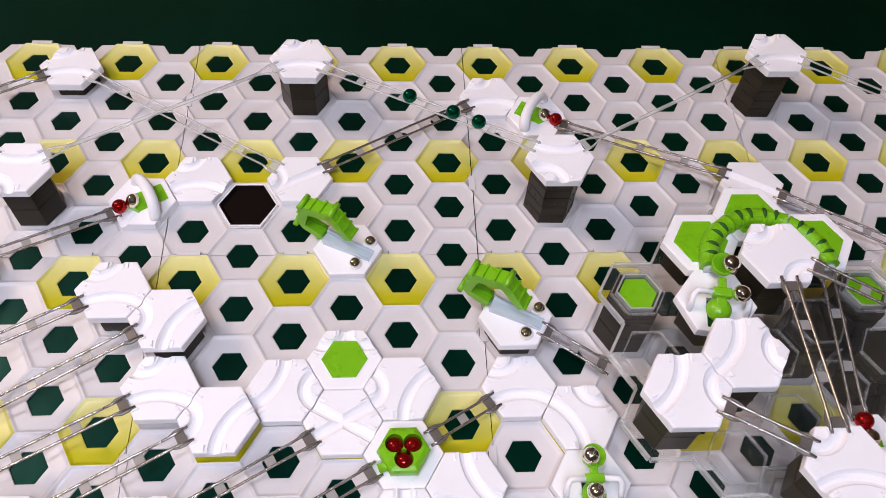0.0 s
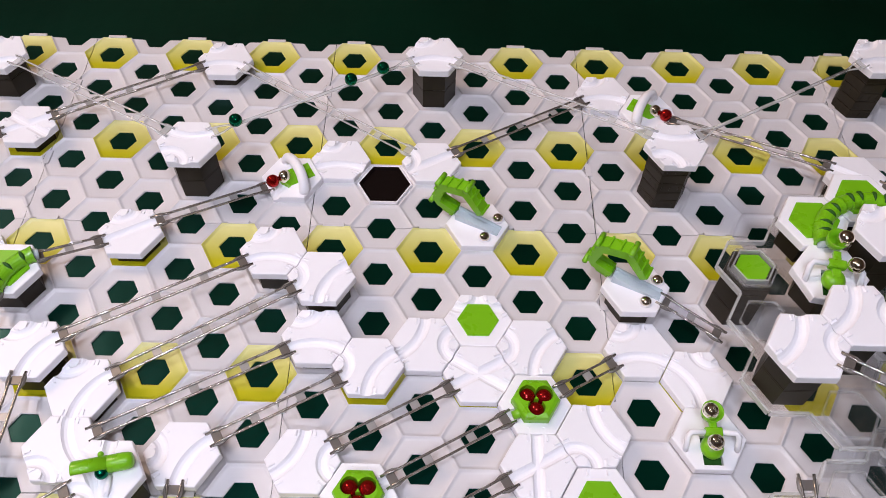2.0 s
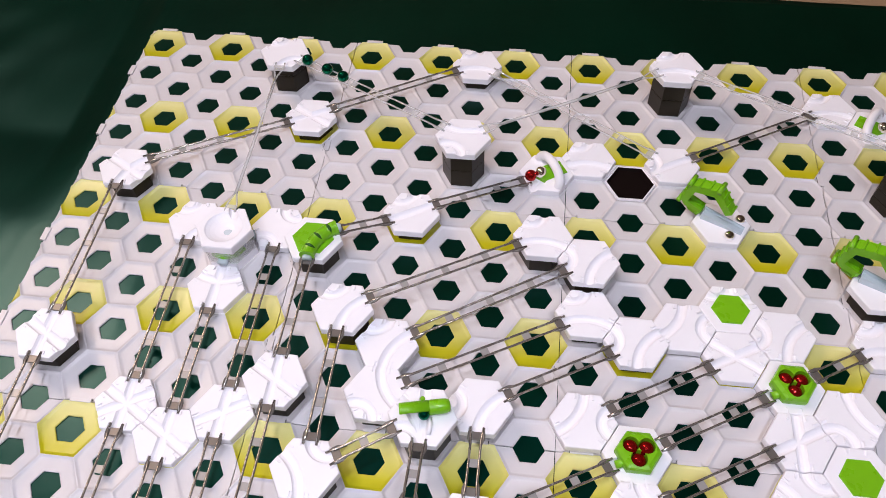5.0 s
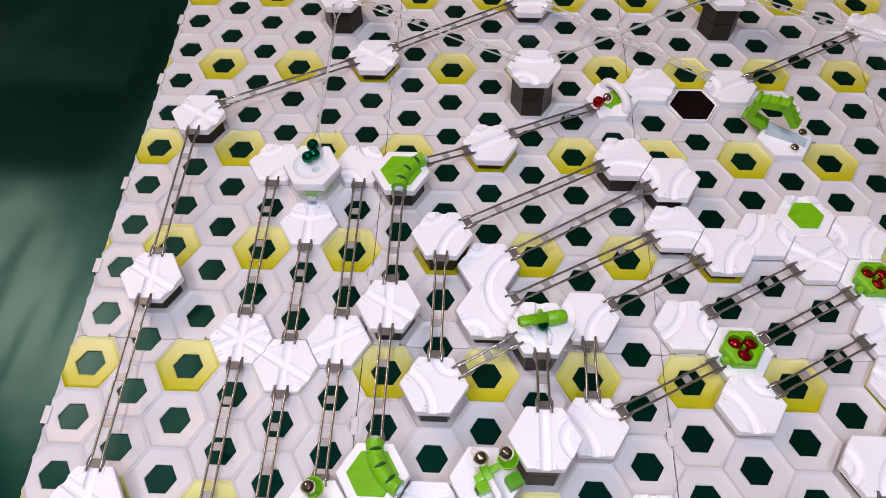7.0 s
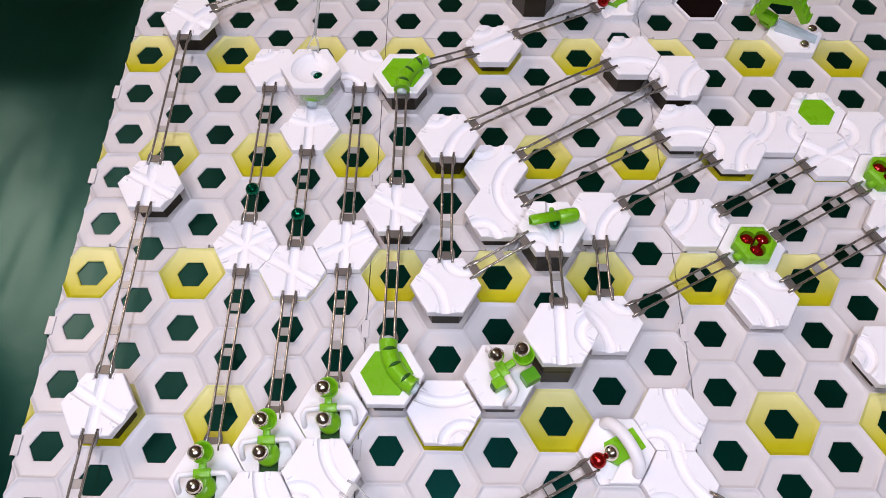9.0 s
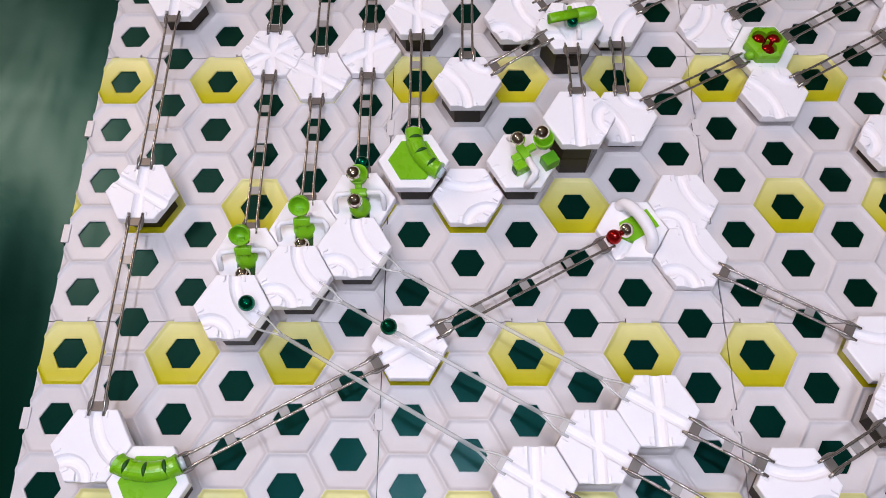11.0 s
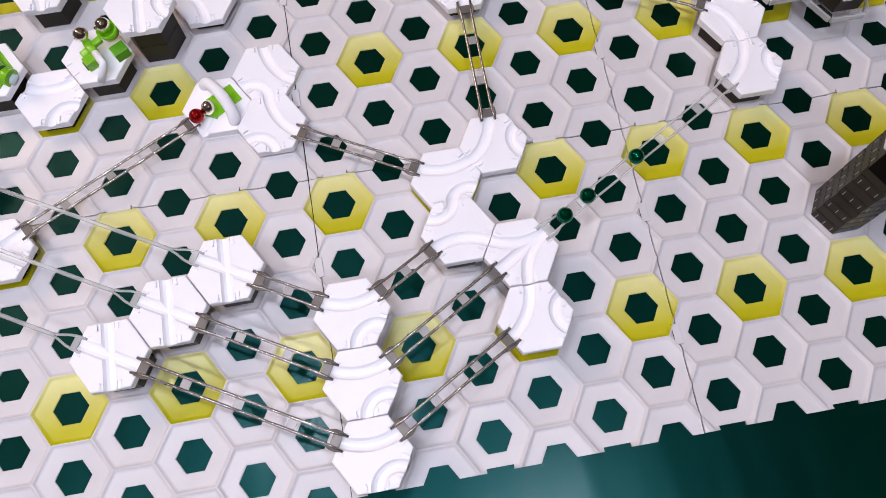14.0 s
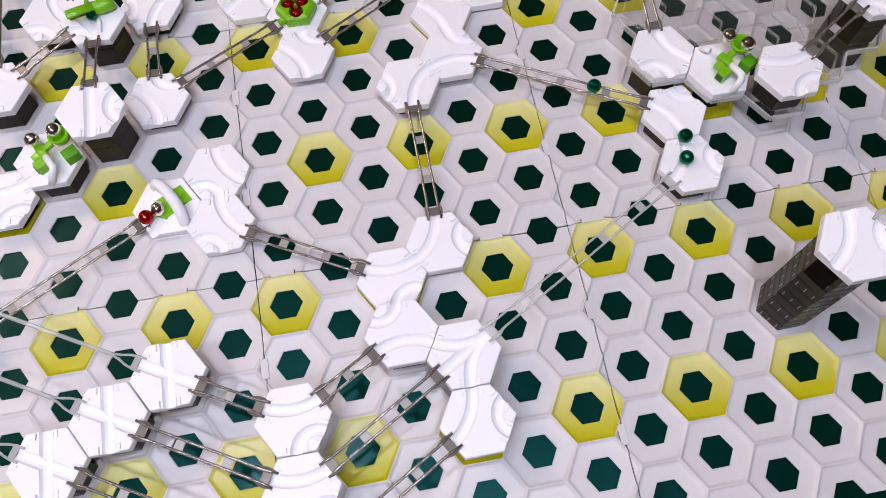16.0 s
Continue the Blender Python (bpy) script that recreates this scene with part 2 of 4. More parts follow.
# west wall with its window opening
slab("wall_west", -2.3, -2.2, -3.4, 0.42, -0.09, 3.2, WALL, "plain beige painted wall", "wall")
slab("wall_west_far", -2.3, -2.2, 1.1, 2.4, -0.09, 3.2, WALL, "plain beige painted wall", "wall")
slab("wall_west_sill", -2.3, -2.2, 0.42, 1.1, -0.09, 1.83, WALL, "plain beige painted wall below the window", "wall")
slab("wall_west_head", -2.3, -2.2, 0.42, 1.1, 2.95, 3.2, WALL, "plain beige painted wall above the window", "wall")
# low platform that carries the sheet
slab("platform", -1.6, 2.2, -2.2, 0.158, -0.05, -0.027, FLOOR, "wide wooden platform under the sheet", "platform")


def sheet():
    """Green sheet with soft waves and a few fold lines; flat under the plates."""
    nx, ny = 560, 230
    x0, x1, y0, y1 = -1.62, 2.22, -2.22, 0.162
    bm = bmesh.new()
    grid = []
    for j in range(ny + 1):
        row = []
        for i in range(nx + 1):
            x, y = x0 + (x1 - x0) * i / nx, y0 + (y1 - y0) * j / ny
            out = max(-0.755 - x, y - 0.04, -1.03 - y, 0)
            lift = min(out / 0.2, 1)
            h = 0.004 * noise.noise((x * 7, y * 5, 0.3)) + 0.0022 * noise.noise((x * 22, y * 14, 4.1))
            west = min(max((-0.745 - x) / 0.05, 0), 1)
            drop = west * (0.12 * min(max(y + 0.293, 0), 0.14) + 0.05 * min(max(-0.607 - y, 0), 0.14))
            fold = -0.0005 * sum(max(0, 1 - abs(y - f) / 0.010) for f in (-0.293, -0.54, -0.607))
            near = min(max((-0.300 - y) / 0.03, 0), 1) * min(max(-0.750 - x, y - 0.04, -1.03 - y, 0) / 0.04, 1)
            h2 = 0.0008 * noise.noise((x * 29 - y * 7, y * 5.0, 2.2)) + 0.00032 * noise.noise((x * 70 - y * 20, y * 21, 7.7))
            row.append(bm.verts.new((x, y, -0.0014 + near * h2 - drop + lift * (h * 0.8) + (fold * min(out / 0.05, 1)))))
        grid.append(row)
    for j in range(ny):
        for i in range(nx):
            bm.faces.new((grid[j][i], grid[j][i + 1], grid[j + 1][i + 1], grid[j + 1][i]))
    bmesh.ops.recalc_face_normals(bm, faces=bm.faces)
    ob = new("ground_sheet", mesh("ground_sheet", bm, CLOTH, True))
    mod = ob.modifiers.new("thick", "SOLIDIFY")
    mod.thickness, mod.offset = 0.0012, -1
    return tagged(ob, "dark green glossy vinyl sheet with shallow creases", "sheet", kind="structure")


sheet()


def ceiling_lamp():
    root = new("ceiling_lamp")
    root.location = LAMP_AT
    tagged(root, "metal ceiling lamp with a ring of five lit spots", "lamp")
    part("ring", mesh("ring", tube([(0.60 * math.cos(2 * math.pi * k / 40), 0.60 * math.sin(2 * math.pi * k / 40), 0.05) for k in range(41)], 0.008, caps=False), LAMP_METAL, True), root)
    part("rod", mesh("rod", tube([(0, 0, 0.05), (0, 0, 3.2 - LAMP_AT.z)], 0.008), LAMP_METAL, True), root)
    arm = mesh("arm", tube([(0, 0, 0.05), (0.60, 0, 0.05)], 0.005), LAMP_METAL, True)
    cup = loft([[(r * math.cos(2 * math.pi * k / 20), r * math.sin(2 * math.pi * k / 20), z) for k in range(20)] for r, z in ((0.014, 0.055), (0.03, 0.05), (0.074, 0.0), (0.071, 0.0), (0.028, 0.044))], (True, True))
    cup_me = mesh("spot_shade", cup, LAMP_METAL, True)
    glass = mesh("spot_glass", loft([[(r * math.cos(2 * math.pi * k / 20), r * math.sin(2 * math.pi * k / 20), z) for k in range(20)] for r, z in ((0.069, 0.002), (0.069, 0.004))]), GLOW)
    for dx, dy in SPOTS:
        part("arm", arm, root, Matrix.Rotation(math.atan2(dy, dx), 4, "Z"))
        s = part("spot_shade", cup_me, root, Matrix.Translation((dx, dy, 0)))
        part("spot_glass", glass, s, None, "glowing frosted lamp glass")


ceiling_lamp()


# ---------------------------------------------------------------- base plates
HOLE = 0.465 * R
RIM_Z = 0.0026
PLATE_FOOT = -0.0013


def cell_skin(bm, cx, cy):
    """One dished cell with its raised rim and its hole."""
    rings = []
    for r, z in ((1.0 * R, RIM_Z), (0.982 * R, RIM_Z - 0.0001), (0.962 * R, RIM_Z - 0.0006), (0.938 * R, 0.0010), (0.86 * R, 0.0006), (HOLE + 0.0024, 0.0004), (HOLE + 0.0006, 0.0003), (HOLE, 0.0), (HOLE, PLATE_FOOT)):
        rings.append([(x + cx, y + cy, zz) for x, y, zz in hexagon(r, z)])
    loft(rings, (False, False), bm)


def plate():
    x0, x1 = -0.75 * R, 1.5 * R * 5.5
    y0, y1 = -PITCH * 4.5, PITCH * 0.5
    gap = 0.0004
    white, yellow = bmesh.new(), []
    for i in range(-1, 7):
        for j in range(-1, 6):
            v = j + (0.5 if i % 2 else 0)
            if v < -0.6 or v > 4.6:
                continue
            k = v / 2.5
            is_yellow = k == int(k) and (int(k) - i) % 2 == 0
            if is_yellow:
                b = bmesh.new()
                yellow.append(b)
                cell_skin(b, 1.5 * R * i, -PITCH * v)
            else:
                cell_skin(white, 1.5 * R * i, -PITCH * v)
    # notches in the near edge, into which the next plate's tabs fit
    deep, half = y0 + 0.0037, 0.0105

    def in_notch(x, y):
        return y < deep + 1e-5 and any(abs(x - 1.5 * R * i) < half + 1e-5 for i in (0, 2, 4))

    for co, no in [((0, deep, 0), (0, 1, 0))] + [((1.5 * R * i + q * half, 0, 0), (1, 0, 0)) for i in (0, 2, 4) for q in (-1, 1)]:
        bmesh.ops.bisect_plane(white, geom=white.verts[:] + white.edges[:] + white.faces[:], plane_co=co, plane_no=no)
    bmesh.ops.delete(white, geom=[f for f in white.faces if in_notch(*f.calc_center_median().xy)], context="FACES")
    for b in [white] + yellow:
        for co, no in (((x0 + gap, 0, 0), (-1, 0, 0)), ((x1 - gap, 0, 0), (1, 0, 0)), ((0, y0 + gap, 0), (0, -1, 0)), ((0, y1 - gap, 0), (0, 1, 0))):
            bmesh.ops.bisect_plane(b, geom=b.verts[:] + b.edges[:] + b.faces[:], plane_co=co, plane_no=no, clear_outer=True)
        bmesh.ops.remove_doubles(b, verts=b.verts, dist=1e-6)
        # outer walls of the plate
        rim = [e for e in b.edges if e.is_boundary and all(abs(q.co.x - x0 - gap) < 1e-5 for q in e.verts) or e.is_boundary and all(abs(q.co.x - x1 + gap) < 1e-5 for q in e.verts)
               or e.is_boundary and all(abs(q.co.y - y0 - gap) < 1e-5 for q in e.verts) or e.is_boundary and all(abs(q.co.y - y1 + gap) < 1e-5 for q in e.verts)
               or e.is_boundary and all(in_notch(q.co.x, q.co.y) for q in e.verts)]
        for e in rim:
            e.smooth = False
        made = bmesh.ops.extrude_edge_only(b, edges=rim)["geom"]
        for q in made:
            if isinstance(q, bmesh.types.BMVert):
                q.co.z = PLATE_FOOT
    root = new("base_plate")
    tagged(root, "white plastic base plate with hexagonal holes and yellow cells", "base plate", "base plates on the sheet")
    part("plate_body", mesh("plate_body", white, PLATE, True), root)
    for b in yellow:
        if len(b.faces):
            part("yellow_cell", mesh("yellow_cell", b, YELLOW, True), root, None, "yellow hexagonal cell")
        else:
            b.free()
    # joining tabs on the far edge and the side edge
    tab_me = mesh("joining_tab", box(0.0200, 0.0040, 0.0022, (0, 0, 0), bevel=0.0004), PLATE)
    side_me = mesh("side_tab", box(0.0165, 0.0062, 0.0022, (0, -0.0007, 0), bevel=0.0003), PLATE)
    # added dark strip: the side tab's gap shade as a coloured box
    gap_shade_me = mesh("tab_seat", box(0.0173, 0.0036, 0.0006, (0, 0.0010, 0.0006)), SMOKE)
    for i in (0, 2, 4):
        part("joining_tab", tab_me, root, Matrix.Translation((1.5 * R * i, y1 + 0.0012, 0.0018)))
    for v in (1.0, 3.0):
        t = part("side_tab", side_me, root, Matrix.Translation((x0 - 0.0014, -PITCH * v, 0.0010)) @ Matrix.Rotation(math.pi / 2, 4, "Z"))
        part("tab_seat", gap_shade_me, t, None, "dark strip that stands in for shade in the gap round the tab")
    return root


first_plate = plate()
for pa in range(6):
    for pb in range(4):
        where = at(-16 + 6 * pa, 5 * pb)
        where = where @ pose(0, 0, 0, 0, 0, 0.06 * math.sin(pa * 5.1 + pb * 2.3))
        if pa == pb == 0:
            first_plate.matrix_basis = where
        else:
            copy_thing(first_plate, where)

# ---------------------------------------------------------------- track tiles
TILE_H = 0.0085


def top_of(level):
    return 0.009 + 0.012 * level


GROOVE_R = 0.0053
TILE_MESHES = {}


def tile_body(r=0.985 * R, h=TILE_H):
    rings = [hexagon(r - 0.001, 0.0), hexagon(r, 0.0008), hexagon(r, h - 0.0010), hexagon(r - 0.0004, h - 0.0003), hexagon(r - 0.0012, h)]
    return loft(rings)


def tile_mesh(grooves):
    """White tile with its channels cut in; z is zero at its foot."""
    if grooves not in TILE_MESHES:
        body = mesh("tile_top", tile_body(), WHITE)
        tools = []
        for pair in grooves.split():
            if len(pair) < 2:
                continue
            line = [p + Vector((0, 0, TILE_H + 0.0016)) for p in groove_line(pair)]
            tools.append(mesh("tool", tube(line, GROOVE_R, 14), WHITE))
        seats = bmesh.new()
        for letter in sorted(set(grooves.replace(" ", ""))):
            w = way(letter)
            side = Vector((-w.y, w.x, 0))
            for s in (-1, 1):
                seat = box(0.0076, 0.0019, 0.0018)
                bmesh.ops.transform(seat, verts=seat.verts, matrix=Matrix.Translation(w * (APO - 0.0025) + side * s * 0.0060 + Vector((0, 0, TILE_H))) @ Matrix.Rotation(radians(DIRS[letter]), 4, "Z"))
                bit = bpy.data.meshes.new("tool")
                seat.to_mesh(bit)
                seat.free()
                seats.from_mesh(bit)
        if len(seats.faces):
            tools.append(mesh("tool", seats, WHITE))
        me = carved(body, tools) if tools else body
        for p in me.polygons:
            p.use_smooth = False
        TILE_MESHES[grooves] = me
    return TILE_MESHES[grooves]


LUG = mesh("rail_lug", box(0.0048, 0.0015, 0.0014, bevel=0.0003), WHITE)
SKIRT = mesh("skirt", loft([hexagon(0.90 * R, -0.0022), hexagon(0.93 * R, 0.0002)]), WHITE)
BLOCKS = {}


SPACER_R = 0.755 * R
RIB = mesh("rib", box(0.0005, 0.0008, 0.0048), SMOKE)
# highlights on the tallest tower's sides, put in as thin light grey strips
GLINT_DASH = mesh("rib", box(0.0004, 0.0006, 0.0055), TIE)


def block_mesh(h):
    """Smoke-grey hexagonal spacer with a stepped collar."""
    key = round(h, 4)
    if key not in BLOCKS:
        r = SPACER_R
        bm = loft([hexagon(r - 0.0008, 0), hexagon(r, 0.0008), hexagon(r, h - 0.0016), hexagon(r - 0.0002, h - 0.0012), hexagon(r - 0.0002, h)])
        BLOCKS[key] = mesh("spacer", bm, SMOKE)
    return BLOCKS[key]


SLOTTED = {(8, 1), (3, 3.5), (5, 16.5)}


def stack(i, v, z_top, floor_z=0.0):
    """Spacers from floor_z up to the foot of a tile whose top is at z_top."""
    foot = z_top - TILE_H - 0.0002
    z = floor_z + 0.0003
    left = foot - z
    slotted = (i, v) in SLOTTED
    unit = 0.012 if slotted else 0.024
    while left > 0.002:
        h = min(unit, left)
        ob = new("height_spacer", block_mesh(h - 0.0001))
        ob.matrix_basis = at(i, v, z, 1.2 * math.sin(7 * z * 1000 + i) if slotted else 0)
        tagged(ob, "smoke-grey hexagonal plastic height spacer" + (" with slotted sides" if slotted else ""), "spacer", "height spacers under the tiles")
        if slotted:
            for k in range(6):
                for q in (-0.42, 0.0, 0.42) if round(z * 1000) % 24 < 12 else ():
                    m = Matrix.Rotation(radians(60 * k + 30), 4, "Z") @ Matrix.Translation((SPACER_R * math.cos(math.pi / 6) + 0.0002, q * SPACER_R * 0.8, h * 0.45))
                    part("rib", GLINT_DASH if (i, v) == (5, 16.5) else RIB, ob, m)
        z += h
        left = foot - z
    if (i, v) == (5, 16.5):
        # no hole is cut: a black panel gives the dark of the opening
        opening = mesh("opening", box(0.0009, 0.0185, 0.030, bevel=0.0003), BLACK)
        part("opening", opening, ob, Matrix.Rotation(radians(210), 4, "Z") @ Matrix.Translation((SPACER_R * math.cos(math.pi / 6) + 0.0004, -0.001, -0.010)), "black panel that stands in for the shaded opening in the tower side")


def tile(i, v, level, grooves="", label="", name="track_tile", floor_z=0.0):
    z_top = top_of(level)
    root = new(name)
    root.matrix_basis = at(i, v, z_top - TILE_H)
    kind = "raised on spacers" if level >= 1 else "on the plate"
    tagged(root, label or "white plastic hexagonal tile with ball channels, " + kind, "track tile", "white track tiles")
    part("tile_top", tile_mesh(grooves), root)
    if level < 1:
        part("skirt", SKIRT, root)
    for letter in sorted(set(grooves.replace(" ", ""))):
        w = way(letter)
        side = Vector((-w.y, w.x, 0))
        for s in (-1, 1):
            part("rail_lug", LUG, root, Matrix.Translation(w * (APO - 0.0043) + side * s * 0.0079 + Vector((0, 0, TILE_H + 0.0003))) @ Matrix.Rotation(radians(DIRS[letter]), 4, "Z"))
    if level >= 0.4:
        stack(i, v, z_top, floor_z)
    return root


P1, P2 = 0.061, 0.036        # tops of the two clear platforms
TILES = """-2 1 4 bc dn|8 1 5 bc dn|2 1 0 bc dn|3 3.5 5 da cs|-7 .5 1 bc dn|-7 3.5 4 ad cs|-12 1 3 bs dn|-4 3 0 bc dn|-2 3 0 ca dc
-5 5.5 2 cb dn|-4 6 2 as dc|-4 7 1 cb dn|-3 7.5 1 dc as|-2 7 .3 nc ab|0 7 .3 as dc|-1 7.5 .2 db ac|1 8.5 .4 cs nb|0 9 .4 ns ac|0 10 .35 ds na|2 7 .2 cb dn|3 7.5 .2 ds na
-4 9 .3 nc ab|-3 10.5 .7 na ds|-15 4.5 1.7 as db|-11 2.5 1 ac db|-15 8.5 1.6 ns db|-15 12.5 1.6 ns db|-15 16.5 2 nb cs|-8 5 1 ac dn
-10 9 2 ns db|-9 12.5 1 da sb|-9 7.5 2.2 as dn|-8 8 1.1 as dn|-8 9 1.4 nb cs|-6 9 1 as dc|-9 10.5 2.2 na ds|-7 11.5 4 ns ab|-6 11 .9 na ds
-13 5.5 .2 bs nd|-11 5.5 .2 cs na|-12 7 .1 ns da|-13 9.5 0 ns db ac|-12 10 0 ns db|-11 9.5 .2 ns ac|-13 14.5 2.4 nb cs|-12 14 2.2 nb cs|-11 13.5 2 nb cs
-5 12.5 .1 nb cs|-5 13.5 .3 nb cs|-10 15 1 ac db|-6 16 2.3 ns db|-7 16.5 2.5 ns db|-8 17 2.5 ns db|-4 17 2.5 da sb|-4 18 2.4 da sb|-4 19 2.5 da sb
-1 14.5 .5 nc ab|-2 15 .8 da sb|-2 16 2.2 cb dn|-1 16.5 2.3 da sa ca|-1 17.5 2.2 nc ab|-1 11.5 1 as dc|0 11 .8 cb na|4 13 1.6 ds na|4 14 1.6 nc ab|5 16.5 10.7 nc ab"""
for line in TILES.replace("\n", "|").split("|"):
    a, b, c, *g = line.split()
    tile(int(a), float(b), float(c), " ".join(g))
# tiles that stand on the clear platforms
for a, b, c, g, f in ((6, 6, 9.0, "sb nd", P1), (5, 7.5, 9.0, "nc ab", P1), (4, 8, 9.0, "nc ab", P1), (6, 9, 9.0, "nd cb", P1), (4, 12, 3.0, "nb cs", P2), (6, 13, 5.0, "da sb", P2)):
    tile(a, b, c, g, "white plastic hexagonal track tile raised on the clear platform", floor_z=f)
tile(7, 3.5, 1.9, "db cs")
tile(8, 12, 6.5, "cs na", floor_z=P2)


# ---------------------------------------------------------------- rails
def single_bar(length):
    """A clear bar that forks into two prongs at each end."""
    bar = tube([(0.024, 0, -0.0004), (length / 2, 0, -0.0012), (length - 0.024, 0, -0.0004)], 0.0017, 10)
    prongs = []
    for u, f in ((0, 1), (length, -1)):
        for s in (-1, 1):
            pts = [(u + f * a, s * b, -0.0002) for a, b in ((0, 0.0052), (0.006, 0.0054), (0.013, 0.0042), (0.020, 0.0018), (0.027, 0.0004))]
            prongs.append(mesh("prong", tube(pts, 0.0010, 8), CLEAR, True))
    clip = mesh("clip", box(0.0050, 0.0115, 0.0016, (0, 0, -0.0006), bevel=0.0004), CLEAR)
    return mesh("bar", bar, CLEAR, True), prongs, clip


def rail_meshes(length, clear):
    mat_rod, mat_clip = (CLEAR, CLEAR) if clear else (RAIL, CLIP)
    half, r = 0.0044, 0.00112 if not clear else 0.0010
    n = 12
    rods = []
    for s in (-1, 1):
        pts = []
        for k in range(n + 1):
            u = k / n
            bend = max(0, 1 - u * length / 0.012) + max(0, 1 - (1 - u) * length / 0.012)
            pts.append((length * u, s * (half + 0.0012 * bend), 0))
        rods.append(mesh("rod", tube(pts, r, 8), mat_rod, True))
    tie = mesh("tie", box(0.0072, 2 * half, 0.0011, bevel=0.0003), CLEAR if clear else TIE)
    clip = bmesh.new()
    box(0.0072, 2 * half + 0.0016, 0.0015, (0.0015, 0, -0.0007), clip, 0.0003)
    for s in (-1, 1):
        ear = ((-0.0050, 0.0008), (-0.0025, 0.0014), (0.0000, 0.0019), (0.0042, 0.0019), (0.0072, 0.0011), (0.0100, 0.0002))
        tube([(u, s * (half + o), -0.0001) for u, o in ear], 0.0013, 8, clip, radii=(0.0009, 0.0012, 0.0013, 0.0013, 0.0010, 0.0007))
    return rods, tie, mesh("clip", clip, mat_clip)


RAIL_SETS = {}


def rail(p, q, clear=False, label=""):
    """A two-bar rail whose ends rest on two tiles."""
    p, q = Vector(p), Vector(q)
    d = q - p
    length = d.length
    key = (round(length, 3), clear)
    root = new("rail")
    x = d.normalized()
    y = Vector((0, 0, 1)).cross(x).normalized()
    z = x.cross(y)
    m = Matrix((x, y, z)).transposed().to_4x4()
    m.translation = p
    root.matrix_basis = m
    tagged(root, label or ("clear plastic ball rail between two tiles" if clear else "grey two-bar ball rail with ties between two tiles"), "rail", "clear rails" if clear else "grey rails")
    if clear == "single":
        if key not in RAIL_SETS:
            RAIL_SETS[key] = single_bar(length)
        bar, prongs, clip = RAIL_SETS[key]
        part("bar", bar, root)
        for q in prongs:
            part("prong", q, root)
        for u in (0.0065, length - 0.0065):
            part("clip", clip, root, Matrix.Translation((u, 0, 0)))
        return
    if key not in RAIL_SETS:
        RAIL_SETS[key] = rail_meshes(length, clear)
    rods, tie, clip = RAIL_SETS[key]
    for r in rods:
        part("rod", r, root)
    n = max(1, round(length / 0.040))
    for k in range(1, n):
        if not clear or k in (1, n - 1) or length < 0.25 and k % 2:
            part("tie", tie, root, Matrix.Translation((length * k / n, 0, -0.0009)))
    for u, turn in ((0.006, 0), (length - 0.006, math.pi)):
        part("clip", clip, root, Matrix.Translation((u, 0, -0.0004)) @ Matrix.Rotation(turn, 4, "Z"))


def link(a, la, b, lb, clear=False):
    """A rail from the edge of cell a to the edge of cell b, at their tiles' levels."""
    pa, pb = cell(*a, top_of(la)), cell(*b, top_of(lb))
    flat = Vector((pb.x - pa.x, pb.y - pa.y, 0)).normalized()
    rail(pa + flat * (APO - 0.0055) + Vector((0, 0, 0.0004)), pb - flat * (APO - 0.0055) + Vector((0, 0, 0.0004)), clear)


